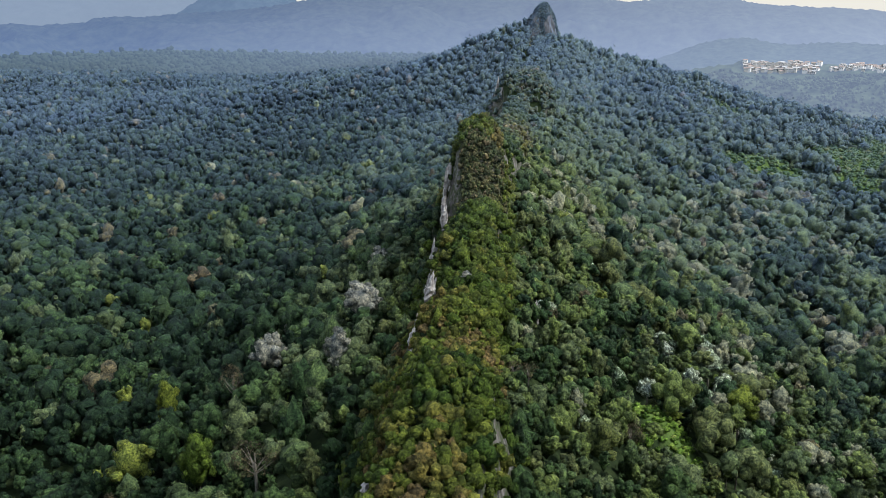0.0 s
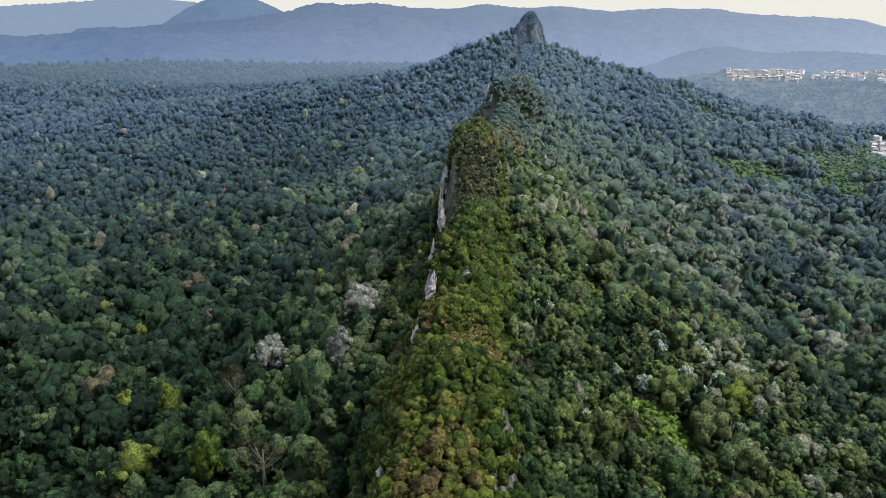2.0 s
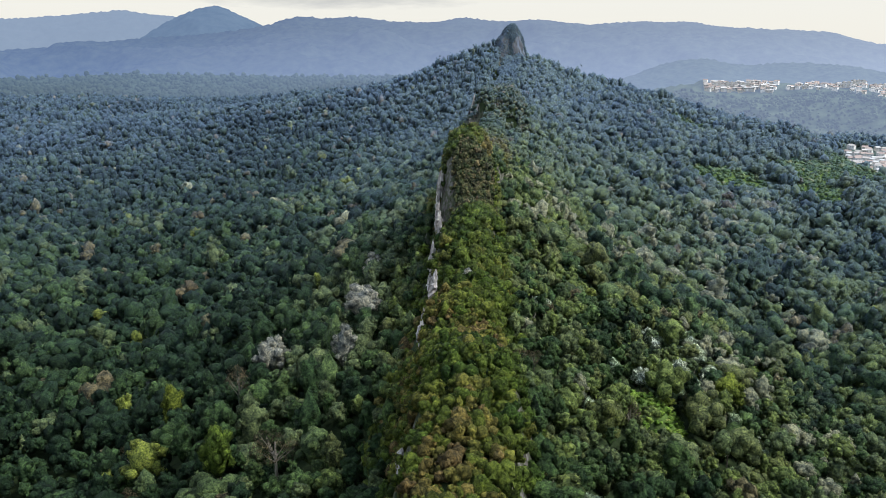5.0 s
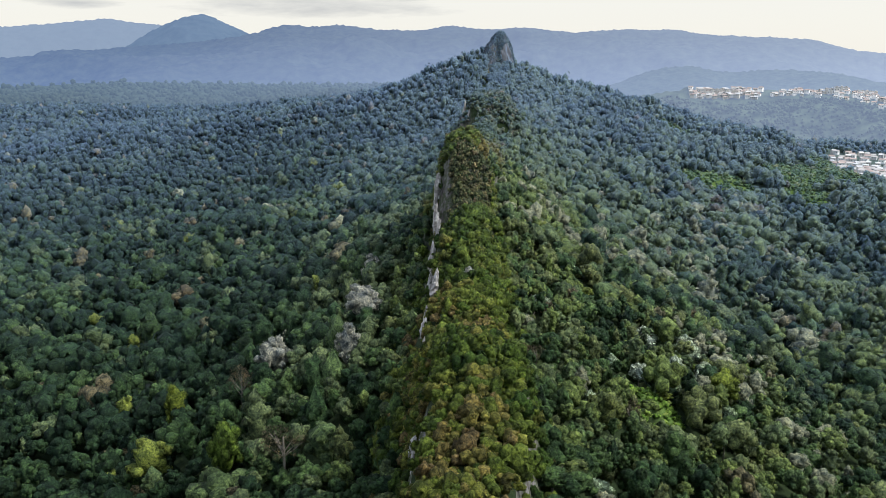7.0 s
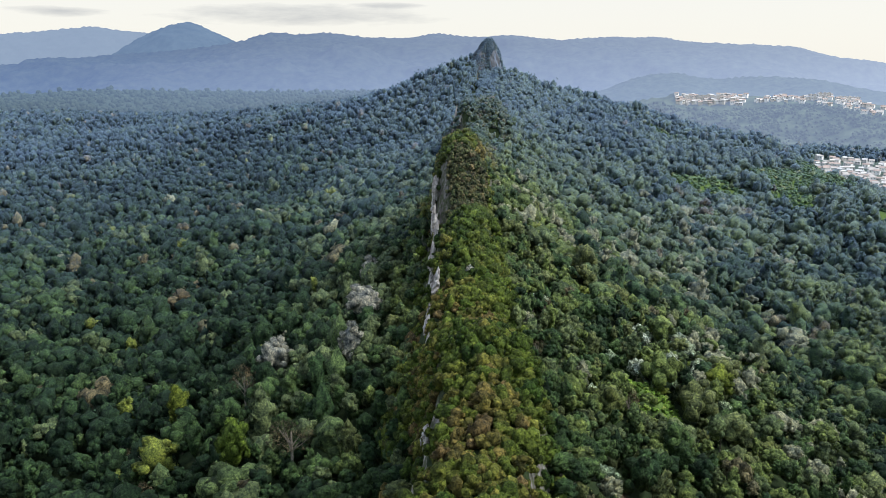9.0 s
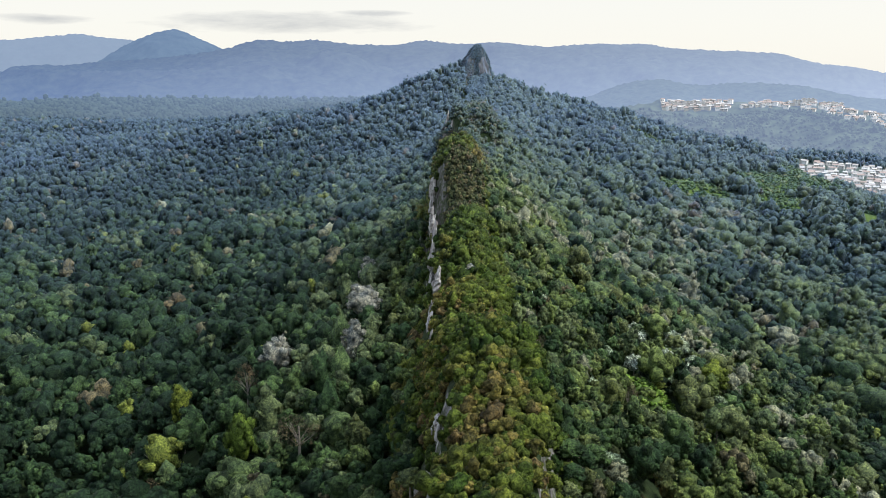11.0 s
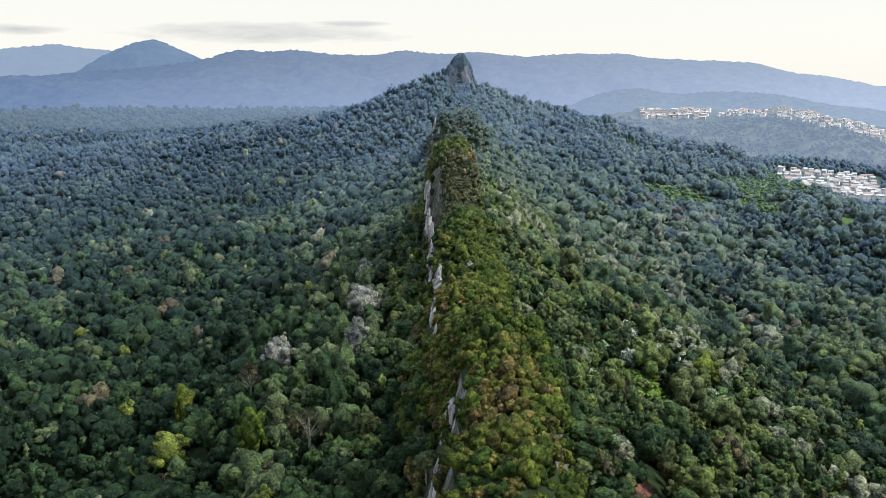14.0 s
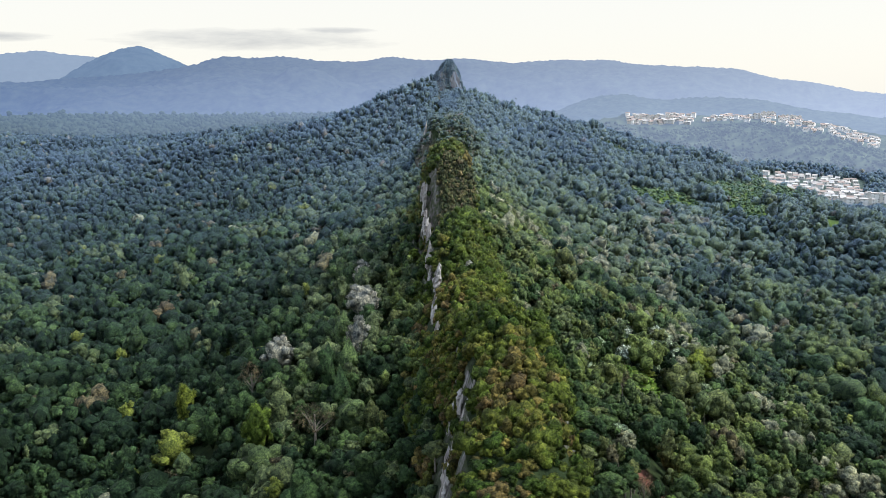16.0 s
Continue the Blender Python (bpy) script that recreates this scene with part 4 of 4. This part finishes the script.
    t = np.clip(0.52 + 0.7 * fbm(x, y, 40, 3, 77) + r.normal(0, 0.14, len(x)), 0, 1)
    knoll = y <= 705
    joined_plants("scrub", "olive scrub on the saddle and second knoll of the ridge", "scrub", leaf_heath_stuff, shapes_scrub,
                  np.stack([x, y, land(x, y) + 1.4, 5.6 * k, 5.2 * k, r.uniform(0, 6.28, len(x))], 1)[knoll], np.clip(t + 0.1, 0, 1)[knoll])
    x, y, k, t = x[y > 705], y[y > 705], k[y > 705], t[y > 705]
    joined_plants("scrub", "dark green scrub on the farther crest", "scrub", leaf_forest, shapes_far,
                  np.stack([x, y, land(x, y) + 1.6, 6.5 * k, 6.0 * k, r.uniform(0, 6.28, len(x))], 1), t)


def plant_grass():
    """Tall grass and young growth in the clearings."""
    r = np.random.RandomState(51)
    for near, gap, size in ((True, 2.0, 2.8), (False, 5.2, 6.0)):
        x, y = scatter(30, 110, 175, 260, gap, 52) if near else scatter(150, 460, 620, 960, gap, 53)
        keep = (grass_at(x, y) > 0.1) | (grass_at(x + 2.5, y + 8) > 0.4) * near
        x, y = x[keep], y[keep]
        k = r.uniform(0.6, 1.2, len(x))
        joined_plants("grass", "bright green grass and young growth in a clearing", "grass", leaf_grass, shapes_scrub,
                      np.stack([x, y, land(x, y) + (0.3 if near else 0.4), size * k, size * 0.8 * k, r.uniform(0, 6.28, len(x))], 1), np.clip(r.normal(0.5, 0.25, len(x)), 0, 1))


def plant_behind():
    """The same forest goes on below the start of the flight."""
    r = np.random.RandomState(91)
    x, y = scatter(-210, 190, -140, 48, 8.0, 92)
    away = np.abs(x - crest_x(y)) > 12.5
    x, y = x[away], y[away]
    plant_rest(x, y, r.uniform(6.5, 11, len(x)), shapes_far, r)
    x, y = scatter(-60, 30, -140, 44, 3.3, 93)
    crest = np.abs(x - crest_x(y)) < 14
    x, y = x[crest], y[crest]
    k = r.uniform(0.7, 1.2, len(x))
    joined_plants("scrub", "olive heath scrub on the near end of the crest", "scrub", leaf_heath_stuff, shapes_scrub,
                  np.stack([x, y, land(x, y) + 0.9, 4.2 * k, 4.2 * k, r.uniform(0, 6.28, len(x))], 1), np.clip(r.normal(0.5, 0.2, len(x)), 0, 1))


plant_forest()
plant_behind()
plant_ridge()
plant_grass()
for ob in originals:
    for part_ob in list(ob.children):
        bpy.data.objects.remove(part_ob)
    bpy.data.objects.remove(ob)


# ---- the rock spire ----
def rock_spire():
    n, rows = 72, 70
    a = np.linspace(0, 2 * math.pi, n, endpoint=False)[None, :]
    v = np.linspace(0, 1, rows)[:, None]
    z = 114 + 97 * v
    deep = (0, 2, 6, 15, 32, 49, 72, 97)
    steep = np.interp(97 * (1 - v), deep, (1.0, 3.6, 7.0, 11.6, 17.5, 21.5, 26, 32))
    gentle = np.interp(97 * (1 - v), deep, (1.0, 4, 8, 14, 27, 47, 66, 80))
    # steep on one side, a wooded shoulder on the other
    radius = steep + (gentle - steep) * np.clip(-np.cos(a), 0, 1) ** 1.6
    fold = 1 + 0.16 * fbm(np.cos(a) * 40 + z * 0.12, np.sin(a) * 40 + 0 * z, 16, 4, 41) + 0.14 * fbm(a * 14 + 0 * z, z * 0.5 + 0 * a, 5, 3, 42)
    x = 72 + radius * fold * np.cos(a)
    y = 1157 + radius * fold * np.sin(a) * 1.1
    verts = np.stack([x, y, z + 0 * a], -1).reshape(-1, 3)
    i = np.arange(rows * n).reshape(rows, n)
    j = np.roll(i, -1, axis=1)
    faces = np.stack([i[:-1], j[:-1], j[1:], i[1:]], -1).reshape(-1, 4)
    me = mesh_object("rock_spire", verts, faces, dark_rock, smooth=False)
    tagged(new("rock_spire", me), "steep grey rock spire crowning the wooded ridge", "rock")
    r = np.random.RandomState(8)
    m = 3600
    k = (r.rand(m) ** 0.8 * 69).astype(int)
    j = r.randint(0, n, m)
    p = verts.reshape(rows, n, 3)[k, j]
    # the sunny front face stays mostly bare
    face = np.cos(2 * math.pi * j / n - (-0.9))
    clump = fbm(j * 0.9, k * 0.6, 9, 3, 43)
    keep = ((k / rows > 0.90) | (face < 0.10) | (clump > 0.02)) & ((clump > -0.20) | (face < -0.3))
    p = p[keep]
    q = r.uniform(0.6, 1.1, len(p))
    joined_plants("scrub", "dark scrub clinging to the rock spire", "scrub", leaf_forest, shapes_far,
                  np.stack([p[:, 0], p[:, 1], p[:, 2] - 0.6, 3.3 * q, 3.6 * q, r.uniform(0, 6.28, len(p))], 1), np.clip(r.normal(0.45, 0.2, len(p)), 0, 1))


rock_spire()


# ---- rock outcrops ----
def outcrop(x, y, top, height, width, seed, facing=math.pi):
    """A cluster of upright, blunt shards of quartz against the cliff."""
    r = np.random.RandomState(seed)
    root = tagged(new("rock_outcrop"), "jagged pale quartz shards on the cliff edge", "rock", "quartz shards")
    root.location = (x, y, top - height)
    c, d = math.cos(facing), math.sin(facing)
    for k in range(r.randint(5, 9)):
        bm = bmesh.new()
        off = r.uniform(-1.0, 1.0) * width
        h = height * r.uniform(0.45, 1.0)
        t0 = height - r.uniform(0, 0.5) * height
        w = width * r.uniform(0.16, 0.40)
        sides, levels = 7, 10
        rings, shift = [], np.zeros(2)
        for i in range(levels):
            v = i / (levels - 1)
            taper = float(np.interp(v, (0, 0.25, 0.7, 0.9, 1), (0.85, 1.05, 0.8, 0.5, 0.15)))
            shift = shift + r.uniform(-0.16, 0.16, 2) * w
            ring = []
            for j in range(sides):
                a = 2 * math.pi * j / sides + r.uniform(-0.2, 0.2)
                q = w * taper * r.uniform(0.6, 1.3)
                px = q * math.cos(a) * 0.9 + shift[0] + (1 - v) * h * 0.16
                py = q * math.sin(a) + shift[1] + off
                ring.append(bm.verts.new((px * c - py * d, px * d + py * c, t0 - h * (1 - v) + r.uniform(-0.04, 0.04) * h)))
            rings.append(ring)
        for lo, hi in zip(rings, rings[1:]):
            for j in range(sides):
                bm.faces.new((lo[j], lo[(j + 1) % sides], hi[(j + 1) % sides], hi[j]))
        bm.faces.new(rings[-1])
        me = bpy.data.meshes.new("shard")
        bm.to_mesh(me)
        bm.free()
        me.materials.append(rock)
        new("shard", me).parent = root
    return root


for k, (oy, oz, oh, ow) in enumerate(OUTCROPS):
    outcrop(float(crest_x(np.array(float(oy)))) - float(np.interp(oy, (104, 130, 150), (8.0, 9.0, 11.2))), oy, oz, oh, ow, 600 + k)
outcrop(14.0, 642, 140, 20, 3.4, 671)
outcrop(16.5, 631, 134, 16, 3.0, 672)
shard_rng = np.random.RandomState(66)
for k in range(11):
    oy = 112 + 2.4 * k + shard_rng.uniform(-1, 1)
    outcrop(float(crest_x(np.array(oy))) - shard_rng.uniform(10.0, 13.5), oy, shard_rng.uniform(96, 107), shard_rng.uniform(5, 10), shard_rng.uniform(1.2, 2.2), 710 + k)
for k in range(9):
    oy = 94 + 26 * k + shard_rng.uniform(-9, 9)
    outcrop(float(crest_x(np.array(oy))) - shard_rng.uniform(9.5, 13.0), oy, float(crest_z(np.array(oy))) - shard_rng.uniform(5, 13), shard_rng.uniform(4, 8), shard_rng.uniform(1.0, 2.0), 680 + k)
for k, (ox, oy, oz, oh, ow) in enumerate(((16.5, 218, 97, 8, 1.8), (13.4, 116, 105, 6, 0.5), (12.8, 130, 105, 5, 0.5), (28, 243, 99, 6, 1.6), (20, 652, 135, 14, 5.5), (19, 641, 128, 12, 5.0))):
    outcrop(ox, oy, oz, oh, ow, 640 + k, math.pi if oy > 600 else -0.2)


# ---- the town ----
WALLS = [plain("white_render", (0.84, 0.83, 0.81), wear=0.1), plain("cream_render", (0.68, 0.65, 0.60)), plain("grey_render", (0.56, 0.56, 0.56))]
ROOFS = [plain("pink_tiles", (0.36, 0.29, 0.26)), plain("weathered_tiles", (0.42, 0.40, 0.38)), plain("pale_metal_roof", (0.55, 0.55, 0.55), 0.6)]
glass_dark = plain("dark_glass", (0.05, 0.06, 0.07), 0.2)


def part(name, bm, mat, parent, label=""):
    me = bpy.data.meshes.new(name)
    bm.to_mesh(me)
    bm.free()
    me.materials.append(mat)
    ob = new(name, me)
    ob.parent = parent
    return tagged(ob, label) if label else ob


def box_bm(x0, x1, y0, y1, z0, z1):
    bm = bmesh.new()
    add_box(bm, x0, x1, y0, y1, z0, z1)
    return bm


def add_box(bm, x0, x1, y0, y1, z0, z1):
    v = [bm.verts.new((x, y, z)) for z in (z0, z1) for x, y in ((x0, y0), (x1, y0), (x1, y1), (x0, y1))]
    for q in ((0, 3, 2, 1), (4, 5, 6, 7), (0, 1, 5, 4), (1, 2, 6, 5), (2, 3, 7, 6), (3, 0, 4, 7)):
        bm.faces.new([v[k] for k in q])


def house(w, d, h, wall, roof, label):
    """A small hillside house: walls, dark windows and a gabled roof with eaves."""
    root = tagged(new("house"), label, "house", "houses of the town")
    part("wall", box_bm(-w / 2, w / 2, -d / 2, d / 2, -4, h), wall, root)
    bm = bmesh.new()
    e, rise = 0.5, 0.28 * d
    pts = [(-w / 2 - e, -d / 2 - e, h), (w / 2 + e, -d / 2 - e, h), (w / 2 + e, d / 2 + e, h), (-w / 2 - e, d / 2 + e, h), (-w / 2 - e, 0, h + rise), (w / 2 + e, 0, h + rise)]
    v = [bm.verts.new(p) for p in pts]
    for q in ((0, 1, 5, 4), (2, 3, 4, 5), (0, 4, 3), (1, 2, 5), (0, 3, 2, 1)):
        bm.faces.new([v[k] for k in q])
    part("roof", bm, roof, root)
    for k in (-1, 1):
        part("window", box_bm(k * w * 0.25 - 0.6, k * w * 0.25 + 0.6, -d / 2 - 0.06, -d / 2 + 0.2, h * 0.5, h * 0.75), glass_dark, root)
    return root


def apartment_block(w, d, floors, label):
    """A white slab of flats with stair towers and a row of windows on each storey."""
    h = floors * 3.1
    root = tagged(new("apartment_block"), label, "building", "blocks of flats")
    part("wall", box_bm(-w / 2, w / 2, -d / 2, d / 2, -5, h), WALLS[0], root)
    part("roof", box_bm(-w / 2 - 0.4, w / 2 + 0.4, -d / 2 - 0.4, d / 2 + 0.4, h + 0.01, h + 0.9), ROOFS[1], root)
    for k in range(3):
        x = (k - 1) * w * 0.34
        part("stair_tower", box_bm(x - 2, x + 2, -d / 2 - 1.5, -d / 2 + 1, -5, h + 2.6), WALLS[1], root)
    for f in range(floors):
        for k in range(8):
            x = -w / 2 + (k + 0.5) * w / 8
            part("window", box_bm(x - 0.6, x + 0.6, -d / 2 - 0.08, -d / 2 + 0.3, f * 3.1 + 1.1, f * 3.1 + 2.2), glass_dark, root)
    return root


def build_town():
    r = np.random.RandomState(77)
    models = []
    for k in range(6):
        models.append(house(r.uniform(6.5, 9.5), r.uniform(6, 8), r.uniform(4, 6.5), WALLS[k % 3], ROOFS[(k * 2 + k // 3) % 3],
                            ("white", "cream", "grey")[k % 3] + " rendered house with a pitched roof in the valley town"))
    block = apartment_block(46, 13, 4, "white four-storey block of flats in the valley")
    tower = apartment_block(26, 12, 3, "pale three-storey block of flats above the valley")

    def put(model, bearing, dist, turn):
        b = radians(bearing)
        x, y = math.sin(b) * dist, math.cos(b) * dist
        copy_thing(model, pose(x, y, (float(land(x, y)) if dist < 1600 else shelf(bearing, dist)) + 0.3, 0, 0, -bearing + turn))

    def shelf(bearing, dist):
        """The slope's height near its upper edge."""
        z = on_slope[2]
        v = 1 - (1960 - dist) / 420
        return float(z[round(v * (z.shape[0] - 1)), round((bearing - 9) / 35 * (z.shape[1] - 1))]) + 0.5

    # terraces on the valley floor
    for row in range(11):
        for k in range(14):
            if r.rand() < 0.9:
                put(models[r.randint(6)], 25.6 + 0.08 * row + 0.42 * k + r.uniform(-0.16, 0.16), 1500 - 27 * row + r.uniform(-10, 10), r.uniform(-30, 30))
    put(block, 31.4, 1190, 12)
    put(block, 32.9, 1260, -10)
    put(tower, 34.2, 1190, 5)
    for k in range(9):
        put(models[r.randint(6)], 30.3 + 0.45 * k, 1050 + 4 * k + r.uniform(-6, 6), 20)
    # the shelf below the mountains
    for row in range(5):
        for k in range(22):
            if r.rand() < 0.85:
                put(models[r.randint(6)], 16.6 + 0.205 * k + r.uniform(-0.08, 0.08), 1920 + 8 * row + r.uniform(-4, 4), r.uniform(-25, 25))
    for k in range(140):
        bearing = 21.6 + 11.0 * r.rand() ** 0.8
        put(models[(0, 0, 3, 3, 1, 4)[r.randint(6)]], bearing, 1938 - max(0, bearing - 23.5) * 15 + r.uniform(-14, 10) * (1 + max(0, min(3, bearing - 23))), r.uniform(-40, 40))
    for bearing, dist in ((25.2, 1925), (25.7, 1922), (26.9, 1915), (27.4, 1905), (18.2, 1940), (19.2, 1940), (17.4, 1940)):
        put(tower, bearing, dist, r.uniform(-15, 15))
    for m in models + [block, tower]:
        for p in list(m.children):
            bpy.data.objects.remove(p)
        bpy.data.objects.remove(m)


build_town()
